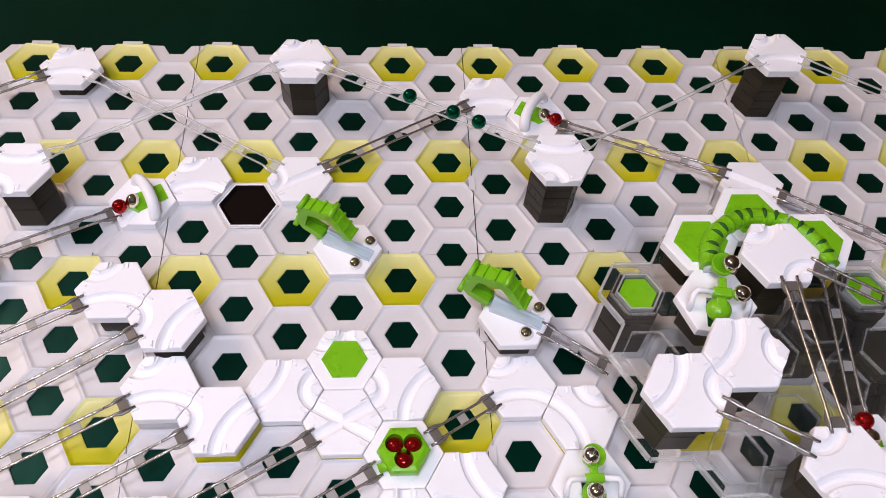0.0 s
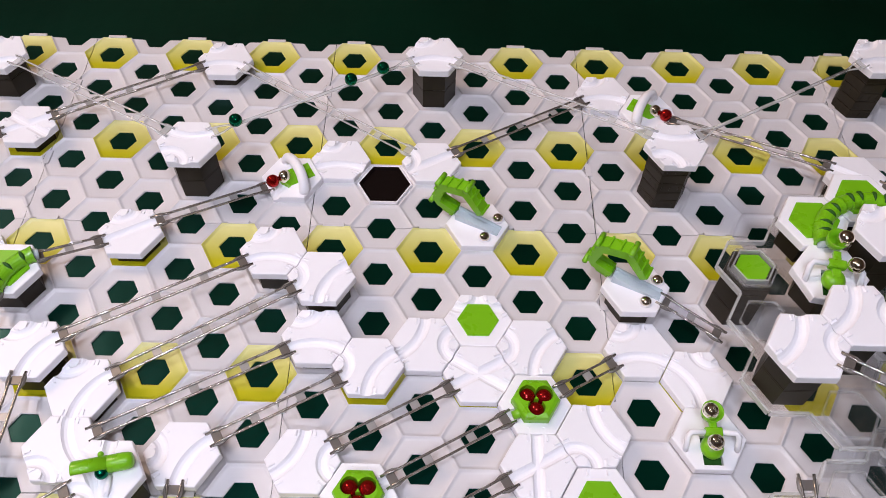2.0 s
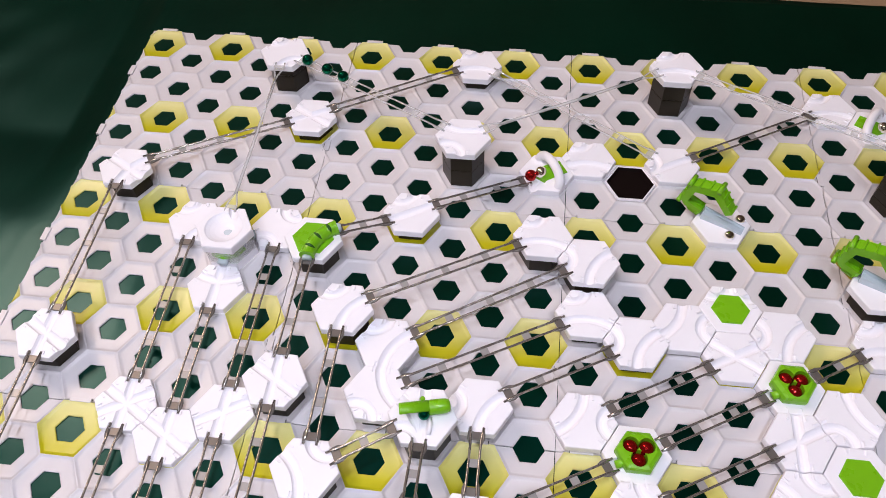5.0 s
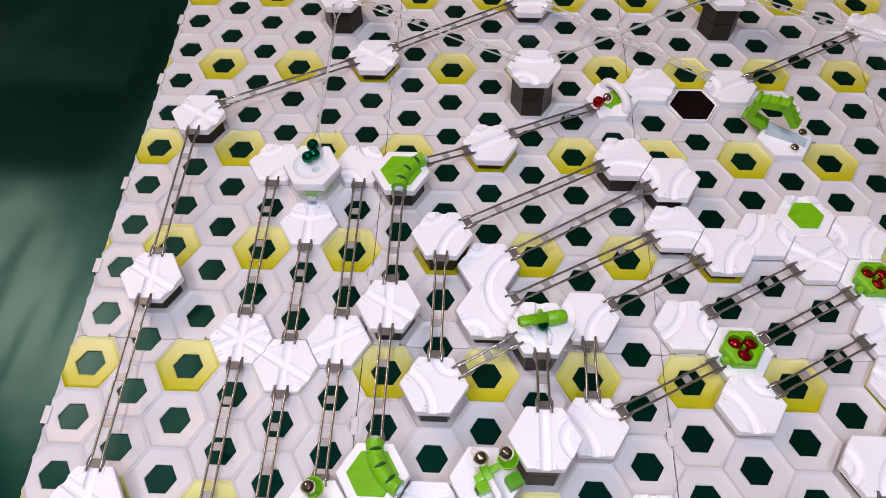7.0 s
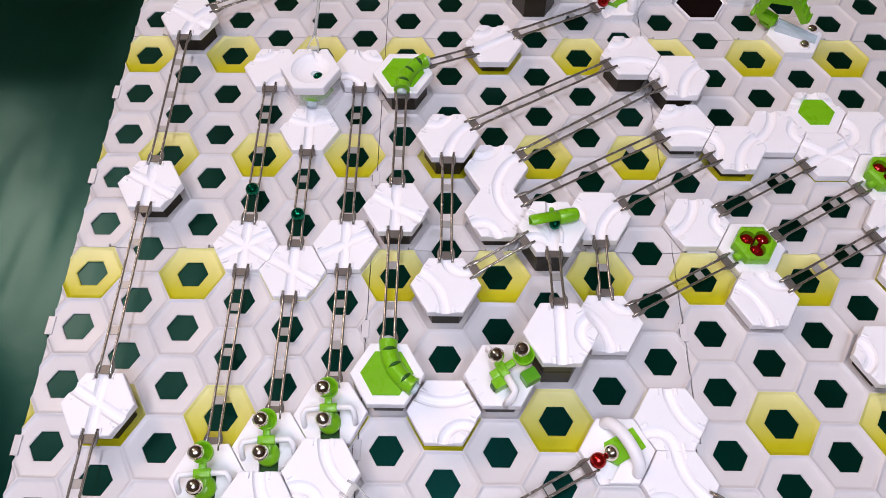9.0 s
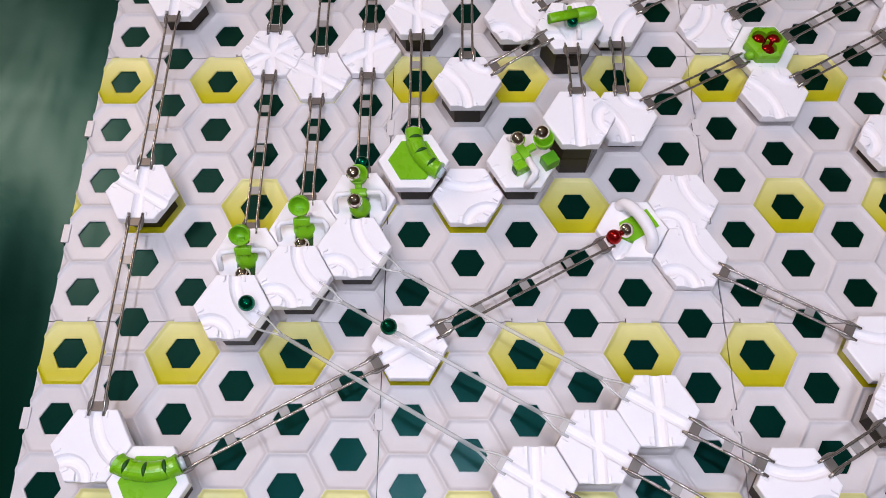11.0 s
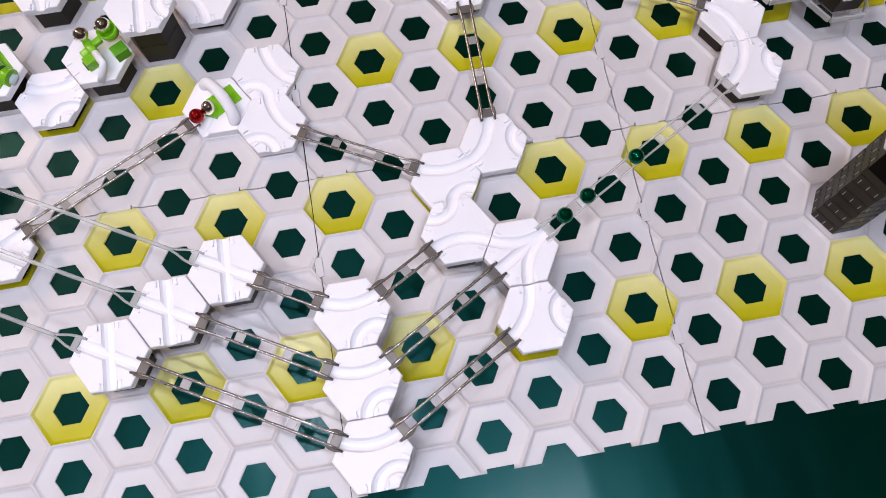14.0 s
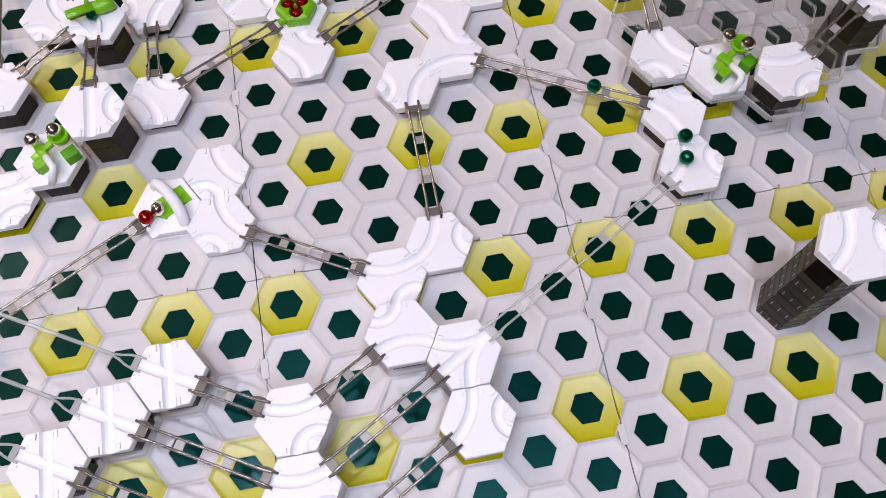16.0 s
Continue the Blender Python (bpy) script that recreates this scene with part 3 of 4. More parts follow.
for text, clear in (("""-7 .5 1 -11 2.5 1|2 1 0 -2 3 0|3 1.5 0 7 3.5 1.9|7 3.5 1.9 11 5.5 1.5|-11 2.5 1 -15 4.5 1.7|-15 4.5 1.7 -15 8.5 1.6|-15 8.5 1.6 -15 12.5 1.6
-15 12.5 1.6 -15 16.5 2|-5 3.5 0 -8 5 1|-8 5 1 -10 6 2|-10 6 2 -10 9 2|-10 9 2 -10 12 2|-11 5.5 .2 -11 9.5 .2|-11 9.5 .2 -11 12.5 .2|-13 5.5 .2 -13 9.5 0|-13 9.5 0 -13 13.5 .2
-12 7 .1 -12 10 0|-12 10 0 -12 13 .2|-5 5.5 2 -9 7.5 2.2|-4 6 2 -8 8 1.1|-4 7 1 -8 9 1.4|-3 7.5 1 -6 9 1|-1 7.5 .2 -4 9 .3|0 8 .2 -3 9.5 .2|0 9 .4 -3 10.5 .7|-3 9.5 .2 -6 11 .9
0 8 .2 2 7 .2|2 6 1.6 4 7 .6|-9 7.5 2.2 -9 10.5 2.2|-7 9.5 3 -7 11.5 4|-7 9.5 3 -9 10.5 2.2|-6 9 1 -6 11 .9|-6 13 0 -10 15 1|-10 15 1 -14 17 2|-5 13.5 .3 -2 15 .8|-1 11.5 1 -1 14.5 .5
0 11 .8 4 13 1.6|-6 16 2.3 -4 17 2.5|-7 16.5 2.5 -4 18 2.4|-8 17 2.5 -4 19 2.5|-4 17 2.5 -2 16 2.2|-4 18 2.4 -1 16.5 2.3|-4 19 2.5 -1 17.5 2.2|4 8 9 6 9 9|6 6 9 6 9 9
6 6 9 10 8 8|7 5.5 7 7 8.5 5|4 9 4.5 4 12 3|6 13 5 8 12 6.5|5 16.5 10.7 9 18.5 9""", False),
        ("""3 3.5 5 -2 1 4|-7 3.5 4 -12 1 3|-7 .5 1 -2 3 0|8 1 5 13 3.5 4|-1 16.5 2.3 4 14 1.6|5 16.5 10.7 10 14 9""", True),
        ("""-2 1 4 -7 3.5 4|-12 1 3 -12 6 2.4|3 3.5 5 8 1 5|-13 14.5 2.4 -8 17 2.5|-12 14 2.2 -7 16.5 2.5|-11 13.5 2 -6 16 2.3""", "single")):
    for line in text.replace("\n", "|").split("|"):
        a, b, la, c, d, lb = (float(w) for w in line.split())
        link((a, b), la, (c, d), lb, clear)

# ---------------------------------------------------------------- balls
BALL = 0.00635
BALLS = {"steel": (mesh("ball", ball(BALL, u=28, v=18), CHROME, True), "polished silver steel ball"),
         "red": (mesh("ball", ball(BALL, u=28, v=18), RED_BALL, True), "shiny red metal ball"),
         "green": (mesh("ball", ball(BALL, u=28, v=18), GREEN_BALL, True), "shiny dark green metal ball rolling on the track")}


def put_ball(kind, place, note=""):
    me, text = BALLS[kind]
    ob = new("ball", me)
    ob.location = place
    return tagged(ob, text + note, "ball", kind + " balls")


def local(i, v, z, turn, p):
    return at(i, v, z, turn) @ Vector(p)


# ---------------------------------------------------------------- ball cannons with a white arch
def arch_cannon(i, v, level, turn):
    """turn: the way in which its rail leaves, in degrees."""
    z = top_of(level)
    root = new("arch_cannon")
    root.matrix_basis = at(i, v, z - TILE_H, turn)
    tagged(root, "white magnetic cannon tile with an arch and a green base", "cannon", "arch cannons")
    body = mesh("tile_top", tile_body(h=TILE_H), WHITE)
    pit = mesh("tool", box(0.034, 0.0125, 0.012, (0.006, 0, TILE_H + 0.002)), WHITE)
    slot = mesh("tool", tube([(0, 0, TILE_H + 0.001), (0.04, 0, TILE_H + 0.001)], 0.0055, 12), WHITE)
    part("tile_top", carved_once("cannon", body, [pit, slot]), root, Matrix.Rotation(radians(30), 4, "Z"))
    part("green_base", mesh("green_base", loft([[(-0.0205, -0.009, 0.0045), (0.006, -0.0100, 0.0045), (0.012, 0, 0.0045), (0.006, 0.0100, 0.0045), (-0.0205, 0.009, 0.0045)],
                                                [(-0.0205, -0.009, 0.0096), (0.006, -0.0100, 0.0092), (0.0125, 0, 0.0092), (0.006, 0.0100, 0.0092), (-0.0205, 0.009, 0.0096)]]), LIME), root, None, "lime green wedge")
    pts, rad = [], []
    for k in range(17):
        a = math.pi * k / 16
        pts.append((-0.0030 - 0.0045 * math.sin(a), 0.0222 * math.cos(a), 0.0055 + 0.0145 * math.sin(a) ** 0.6))
        rad.append(0.0050)
    part("arch", mesh("arch", tube(pts, 0.0050, 14, radii=rad), WHITE, True), root, None, "smooth white arch")
    put_ball("steel", local(i, v, z, turn, (0.0068, 0, 0.0045)), " at rest in the cannon")
    put_ball("red", local(i, v, z, turn, (0.0190, 0, 0.0045)), " waiting at the cannon's mouth")


CARVED = {}


def carved_once(key, body, tools):
    if key not in CARVED:
        CARVED[key] = carved(body, tools)
    return CARVED[key]


arch_cannon(3, 1.5, 0, -30)
arch_cannon(-5, 3.5, 0.1, 210)
arch_cannon(-6, 13, 0.1, 210)
arch_cannon(7, 8.5, 5.05, 90)


# ---------------------------------------------------------------- black cover in a cell
def black_cover():
    root = new("cell_cover")
    root.matrix_basis = at(-3, 3.5, 0.0012)
    tagged(root, "black plastic hexagonal cup set into a base plate cell", "cell cover")
    part("cup", mesh("cup", loft([hexagon(0.83 * R, 0), hexagon(0.83 * R, 0.0030), hexagon(0.795 * R, 0.0030), hexagon(0.73 * R, 0.0004)]), BLACK), root)
    part("lip", mesh("lip", loft([hexagon(0.90 * R, 0), hexagon(0.885 * R, 0.0026), hexagon(0.840 * R, 0.0026), hexagon(0.836 * R, 0)], (False, False)), WHITE), root, None, "thin white plastic lip")


black_cover()


# ---------------------------------------------------------------- catapult tiles
def catapult(i, v, level, turn):
    z = top_of(level)
    root = new("catapult_tile")
    root.matrix_basis = at(i, v, z - TILE_H, turn)
    tagged(root, "white tile with an upright lime green half loop", "catapult", "catapults")
    part("tile_top", tile_mesh(""), root, Matrix.Rotation(radians(30), 4, "Z"))
    # pale ramp from the far end down to the tile
    bm = loft([[(-0.022, -0.0050, 0.004), (-0.022, 0.0050, 0.004), (-0.022, 0.0058, 0.0175), (-0.022, 0.0040, 0.0175), (-0.022, 0.003, 0.015), (-0.022, -0.003, 0.015), (-0.022, -0.0040, 0.0175), (-0.022, -0.0058, 0.0175)],
               [(0.021, -0.0050, 0.006), (0.021, 0.0050, 0.006), (0.021, 0.0056, 0.0102), (0.021, 0.0042, 0.0102), (0.021, 0.003, 0.0088), (0.021, -0.003, 0.0088), (0.021, -0.0042, 0.0102), (0.021, -0.0056, 0.0102)]])
    part("ramp", mesh("ramp", bm, FROST), root, Matrix.Translation((0.001, 0.0005, 0)) @ pose(0, 0, 0, 0, 0, 5), "pale bluish translucent ramp")
    arm = bmesh.new()

    # upright half loop: a broad moulded channel from the foot over the top and down
    path = [Vector(q) for q in ((-0.0240, 0.0112), (-0.0410, 0.0150), (-0.0462, 0.0215), (-0.0425, 0.0410), (-0.0370, 0.0470), (-0.0150, 0.0530), (-0.0095, 0.0515), (0.0070, 0.0310))]
    w = 0.0060
    rings = []
    for k, q in enumerate(path):
        d = (path[min(k + 1, len(path) - 1)] - path[max(k - 1, 0)]).normalized()
        deep = (-0.0065, -0.0070, -0.0078, -0.0088, -0.0090, -0.0090, -0.0088, -0.0070)[k]
        rings.append([(q.x - d.y * o, 0.0012 + y, q.y + d.x * o) for o, y in ((0, -w), (0, w), (deep, w), (deep, w - 0.0018), (-0.0022, w - 0.0018), (-0.0022, 0.0018 - w), (deep, 0.0018 - w), (deep, -w))])
    hinge = part("green_loop", mesh("green_loop", loft(rings, (True, True), arm), LIME), root, None, "lime green half loop")
    rib = mesh("rib", box(0.0020, 0.0136, 0.0034, bevel=0.0005), LIME)
    knob = mesh("knob", tube([(0, -0.0076, 0), (0, 0.0076, 0)], 0.0024, 10), LIME, True)
    for k, f in ((0, 0.15), (2, 0.35), (2, 0.8), (4, 0.25), (4, 0.7), (6, 0.25), (6, 0.6), (6, 0.93)):
        q, d = path[k].lerp(path[k + 1], f), path[k + 1] - path[k]
        part("rib", rib, hinge, Matrix.Translation((q.x, 0.0012, q.y)) @ pose(0, 0, 0, 0, -math.degrees(math.atan2(d.y, d.x)), 0))
    for x, zz in ((-0.0410, 0.0462), (-0.0115, 0.0540), (-0.0475, 0.0190)):
        part("knob", knob, hinge, Matrix.Translation((x, 0.0010, zz)))
    # solid darker plate: the mouth's inner shade, put into its colour
    part("foot_mouth", mesh("foot_mouth", box(0.0014, 0.0080, 0.0062, bevel=0.0003), LIME_DARK), root, pose(-0.0232, 0.0010, 0.0135, 0, 10, 0), "dark green plate that stands in for shade in the tube mouth")
    part("green_strut", mesh("green_strut", tube([(-0.040, 0.001, 0.016), (-0.036, 0.001, 0.008), (-0.024, 0.001, 0.0050)], 0.0028, 8), LIME, True), root)
    pin = bmesh.new()
    ball(0.0050, pin, (0, 0, 0), (1, 1, 0.75))
    pin_me = mesh("steel_stud", pin, CHROME, True)
    ring_me = mesh("stud_ring", loft([[(rr * math.cos(2 * math.pi * k / 18), rr * math.sin(2 * math.pi * k / 18), zz) for k in range(18)] for rr, zz in ((0.0062, 0), (0.0060, 0.0008), (0.0052, 0.0009))], (True, False)), WHITE, True)
    for y in (0.0155, -0.0100):
        s = part("steel_stud", pin_me, root, Matrix.Translation((0.0132, y, TILE_H + 0.0012)), "round steel stud")
        part("stud_ring", ring_me, s, Matrix.Translation((0, 0, -0.001)))
    if level >= 0.4:
        stack(i, v, z)


catapult(-1, 4.5, 0.1, -30)
catapult(2, 6, 1.6, -30)


# ---------------------------------------------------------------- green hex tile and ball hubs
def green_tile(i, v, level, grooves):
    root = tile(i, v, level, grooves, "white track tile with a flat lime green hexagon", "green_hex_tile")
    part("green_hexagon", mesh("green_hexagon", loft([hexagon(0.60 * R, 0.004), hexagon(0.60 * R, TILE_H + 0.0008), hexagon(0.585 * R, TILE_H + 0.0011)]), LIME), root, Matrix.Translation((0, -0.0005, 0)), "flat lime green hexagon")


green_tile(-1, 6.5, 0.1, "na nd")
green_tile(1, 9.5, 0.3, "n")


def hub(i, v, level):
    z = top_of(level)
    root = new("ball_hub")
    root.matrix_basis = at(i, v, z - TILE_H)
    tagged(root, "white tile with a lime green hub that holds three red balls", "ball hub", "ball hubs")
    part("tile_top", tile_mesh("ac n s"), root)
    cap = mesh("tool", loft([hexagon(0.60 * R, 0.004), hexagon(0.655 * R, TILE_H + 0.003), hexagon(0.655 * R, TILE_H + 0.0068), hexagon(0.62 * R, TILE_H + 0.0098), hexagon(0.50 * R, TILE_H + 0.0116)]), LIME)
    spots = [(0.0077 * math.cos(radians(a)), 0.0077 * math.sin(radians(a))) for a in (30, 150, 270)]
    tools = [mesh("tool", loft([[(x + 0.0069 * math.cos(2 * math.pi * k / 24), y + 0.0069 * math.sin(2 * math.pi * k / 24), zz) for k in range(24)] for zz in (0.0085, 0.03)]), LIME) for x, y in spots]
    part("green_cap", carved_once("hub", cap, tools), root, None, "lime green cap with three round pits")
    arm = mesh("ball_stop", tube([(0.012, -0.004, TILE_H + 0.004), (0.0195, -0.010, TILE_H + 0.003)], 0.0036, 10), LIME, True)
    part("ball_stop", arm, root, Matrix.Rotation(radians(240), 4, "Z"))
    if level >= 0.4:
        stack(i, v, z)
    for x, y in spots:
        put_ball("red", local(i, v, z, 0, (x, y, 0.0054)), " resting in the green hub")


hub(0, 8, 0.2)
hub(-3, 9.5, 0.2)


# ---------------------------------------------------------------- green tube curves
def green_curve(i, v, level, pair, floor_z=0.0, mouth=True):
    z = top_of(level)
    root = new("tube_curve_tile")
    root.matrix_basis = at(i, v, z - TILE_H)
    tagged(root, "white tile with a slotted lime green tube curve", "curve tile", "green tube curves")
    part("tile_top", tile_mesh(""), root)
    part("green_hexagon", mesh("green_hexagon", loft([hexagon(0.70 * R, 0.004), hexagon(0.70 * R, TILE_H + 0.0008), hexagon(0.685 * R, TILE_H + 0.0012)]), LIME), root, None, "flat lime green hexagon")
    line = groove_line(pair, 0.0, 16)[1:-1]
    pts = [p * 0.97 + Vector((0, 0, TILE_H + 0.0040)) for p in line]
    cuts = (3, 6, 10, 13) if floor_z else (3, 8, 13)
    skin_pts, skin_radii = [], []
    for k, p in enumerate(pts):
        if k in cuts:
            back = (pts[k - 1] - p) * 0.12
            skin_pts += [p + back, p - back]
            skin_radii += [0.0066, 0.0075]
        else:
            skin_pts.append(p)
            skin_radii.append(0.0077 if k in (0, 16) else 0.0071)
    tube_ob = part("green_tube", mesh("green_tube", tube(skin_pts, 0.0071, 20, radii=skin_radii), LIME), root, None, "lime green tube with slots")
    # slots are not cut: dark bars on the skin give their shade
    for k in cuts:
        d = (pts[k + 1] - pts[k - 1]).normalized()
        side = Vector((-d.y, d.x, 0))
        arc = [pts[k] + Vector((0, 0, 0.0071 * math.cos(a))) + side * 0.0071 * math.sin(a) for a in [radians(q) for q in range(-38, 62, 11)]]
        part("slot", mesh("slot", tube(arc, 0.0011, 6, radii=[0.0003 + 0.0014 * math.sin(math.pi * q / (len(arc) - 1)) for q in range(len(arc))]), SLOT, True), tube_ob, None, "dark bar that stands in for a shaded narrow slot")
    ends = [(pts[0], way(pair[0])), (pts[-1], way(pair[1]))]
    collar = tube([(0, 0, -0.001), (0.0035, 0, -0.002)], 0.0048, 16)
    collar_me = mesh("tube_mouth", collar, FROST, True)
    for p, w in ends:
        part("tube_mouth", collar_me, root, Matrix.Translation(p - w * 0.0005) @ Matrix.Rotation(math.atan2(w.y, w.x), 4, "Z"), "pale translucent tube mouth")
    stack(i, v, z, floor_z)


green_curve(-10, 6, 2, "as")
green_curve(-10, 12, 2, "nb")
green_curve(-14, 17, 2, "da")
green_curve(5, 5.5, 7, "as", P1)
green_curve(6, 5, 7, "cb", P1)
green_curve(7, 5.5, 7, "ds", P1)


# ---------------------------------------------------------------- lever tile
def lever_tile(i, v, level):
    z = top_of(level)
    root = new("switch_tile")
    root.matrix_basis = at(i, v, z - TILE_H)
    tagged(root, "white switch tile with a lime green roller flap", "switch tile")
    part("tile_top", tile_mesh("ns cs ds"), root)
    flap = bmesh.new()
    arc = [radians(a) for a in range(-75, 146, 11)]
    rings = []
    for x, q in ((-0.0205, 0.96), (-0.0195, 1.0), (0.0045, 1.0)):
        rings.append([(x, 0.0064 * q * math.cos(a), 0.0064 * q * math.sin(a)) for a in arc] + [(x, 0.0052 * q * math.cos(a), 0.0052 * q * math.sin(a)) for a in arc[::-1]])
    loft(rings, (True, True), flap)
    n = 20
    loft([[(x, 0.0064 * q * math.cos(2 * math.pi * k / n), 0.0064 * q * math.sin(2 * math.pi * k / n)) for k in range(n)]
          for x, q in ((0.0040, 0.97), (0.0044, 1.0), (0.014, 1.0), (0.0185, 0.94), (0.0208, 0.78), (0.0218, 0.45))], (True, True), flap)
    part("flap", mesh("flap", flap, LIME, True), root, Matrix.Translation((0.001, 0.004, TILE_H + 0.0062)) @ pose(0, 0, 0, 0, 0, 13), "lime green rounded flap")
    part("flap_stop", mesh("flap_stop", ball(0.0022, None, (0, 0, 0)), LIME, True), root, Matrix.Translation((-0.001, 0.0108, TILE_H + 0.009)))
    part("flap_arm", mesh("flap_arm", tube([(0.006, -0.002, TILE_H + 0.001), (0.0075, -0.009, TILE_H + 0.0025), (0.0068, -0.0165, TILE_H + 0.0008)], 0.0021, 10), WHITE, True), root, None, "white curved arm")
    part("flap_pit", mesh("flap_pit", ball(0.0048, None, (0, 0, 0)), GREEN_BALL, True), root, Matrix.Translation((0.0015, -0.0012, TILE_H + 0.0052)), "dark green ball under the flap")
    stack(i, v, z)


lever_tile(-7, 9.5, 3)


# ---------------------------------------------------------------- tipping levers
LEVERS = []


def tipper(i, v, level, turn, floor_z=0.0, up_at=(0.0128, 0.0030, 0.0225), low_at=(-0.0118, 0.0026, 0.0205), blocks=False):
    """turn: the way that the lever points, away from the incoming rail."""
    z = top_of(level)
    root = new("tipping_lever")
    root.matrix_basis = at(i, v, z - TILE_H, turn)
    tagged(root, "white tile with a lime green tipping lever between white arms", "tipping lever", "tipping levers")
    if blocks:
        part("tile_top", tile_mesh("c"), root, Matrix.Rotation(radians(-30), 4, "Z"))
        part("block_mouth", mesh("block_mouth", box(0.0014, 0.0058, 0.0060, bevel=0.0003), SLOT), root, Matrix.Translation((-0.0126, -0.0072, TILE_H + 0.0045)), "dark green patch that stands in for shade in the ball mouth")
    else:
        pit = box(0.0240, 0.0150, 0.012, (-0.0100, 0, TILE_H))
        bmesh.ops.transform(pit, verts=pit.verts, matrix=Matrix.Rotation(radians(-30), 4, "Z"))
        part("tile_top", carved_once("tipper", mesh("tile_top", tile_body(), WHITE), [mesh("tool", pit, WHITE)]), root, Matrix.Rotation(radians(30), 4, "Z"))
        tray = loft([[(x, y, z0) for x, y in ((-0.0218, -0.0074), (0.0018, -0.0074), (0.0018, 0.0074), (-0.0218, 0.0074))] for z0 in (TILE_H - 0.0058, TILE_H - 0.0040)])
        part("pit_floor", mesh("pit_floor", tray, SLOT), root, None, "green floor of the pit under the lever, darkened as in shade")
    if blocks:
        for x, y, sx, sy, m in ((-0.0060, -0.0072, 0.0125, 0.0085, LIME), (0.0170, -0.0140, 0.0125, 0.0105, LIME_DARK)):
            part("green_block", mesh("green_block", box(sx, sy, 0.0105, (x, y, TILE_H + 0.0050), bevel=0.0007), m), root, None, "lime green block")
    reach, r_arm = (0.0225, 0.0031) if blocks else (0.0200, 0.0023)
    if blocks:
        part("arm_stub", mesh("arm_stub", tube([(0.0016, 0.0235, TILE_H - 0.001), (0.0013, 0.0215, TILE_H + 0.0045), (0.0010, 0.0165, TILE_H + 0.0062)], 0.0028, 10), WHITE, True), root, None, "short white arm")
    for s in (-1, ) if blocks else (-1, 1):
        part("side_arm", mesh("side_arm", tube([(-0.010, s * reach, TILE_H - 0.001), (-0.006, s * reach, TILE_H + 0.0065), (-0.0035, s * (reach - 0.0003), TILE_H + 0.0100), (-0.0005, s * (reach - 0.0025), TILE_H + 0.0118), (0.0, s * 0.0065, TILE_H + 0.0118)], r_arm, 10), WHITE, True), root, None, "white bent arm")
    bm = bmesh.new()
    box(0.0070, 0.0135, 0.0060, (0, 0, 0), bm, 0.0012)
    box(0.0110, 0.0056, 0.0042, (0.0055, 0, 0.0004), bm, 0.0008)
    box(0.0105, 0.0070, 0.0042, (-0.005, 0, -0.0020), bm, 0.0008)
    if not blocks:
        ball(0.0090, bm, (-0.0098, 0, -0.0072), (1.05, 1, 0.78), 18, 12)
    cup_x = 0.0195 if blocks else up_at[0] + 0.0022
    ring = []
    for r, zz in ((0.0040, -0.0066), (0.0074, -0.0050), (0.0086, 0.0030), (0.0076, 0.0030), (0.0062, -0.0034), (0.0020, -0.0050)):
        ring.append([(cup_x + r * math.cos(2 * math.pi * k / 20), r * math.sin(2 * math.pi * k / 20), 0.003 + zz) for k in range(20)])
    loft(ring, (True, True), bm)
    lever = part("lever", mesh("lever", bm, LIME, True), root, pose(0, 0, TILE_H + 0.0115, 0, -8, 0), "lime green lever with a round cup")
    stack(i, v, z, floor_z) if level >= 0.4 else None
    up = put_ball("steel", local(i, v, z, turn, up_at), " held in the lever's cup")
    low = put_ball("steel", local(i, v, z, turn, low_at), " lying beside the green lever")
    return lever, up, low


tipper(3, 8.5, 0.3, 90)
tipper(-8, 12, 2, 30, 0.0, (0.0185, 0.0030, 0.0225), (0.0, 0.0098, 0.0185), True)
tipper(5, 12.5, 3, 30, P2, (0.0190, -0.0045, 0.0225), (0.0150, 0.0120, 0.0200), True)
tipper(5, 6.5, 7, 80, P1, (0.0185, -0.0040, 0.0225), (-0.0020, -0.0120, 0.0170))
for i, v in ((-13, 13.5), (-12, 13), (-11, 12.5)):
    LEVERS.append(tipper(i, v, 0.3, 94))


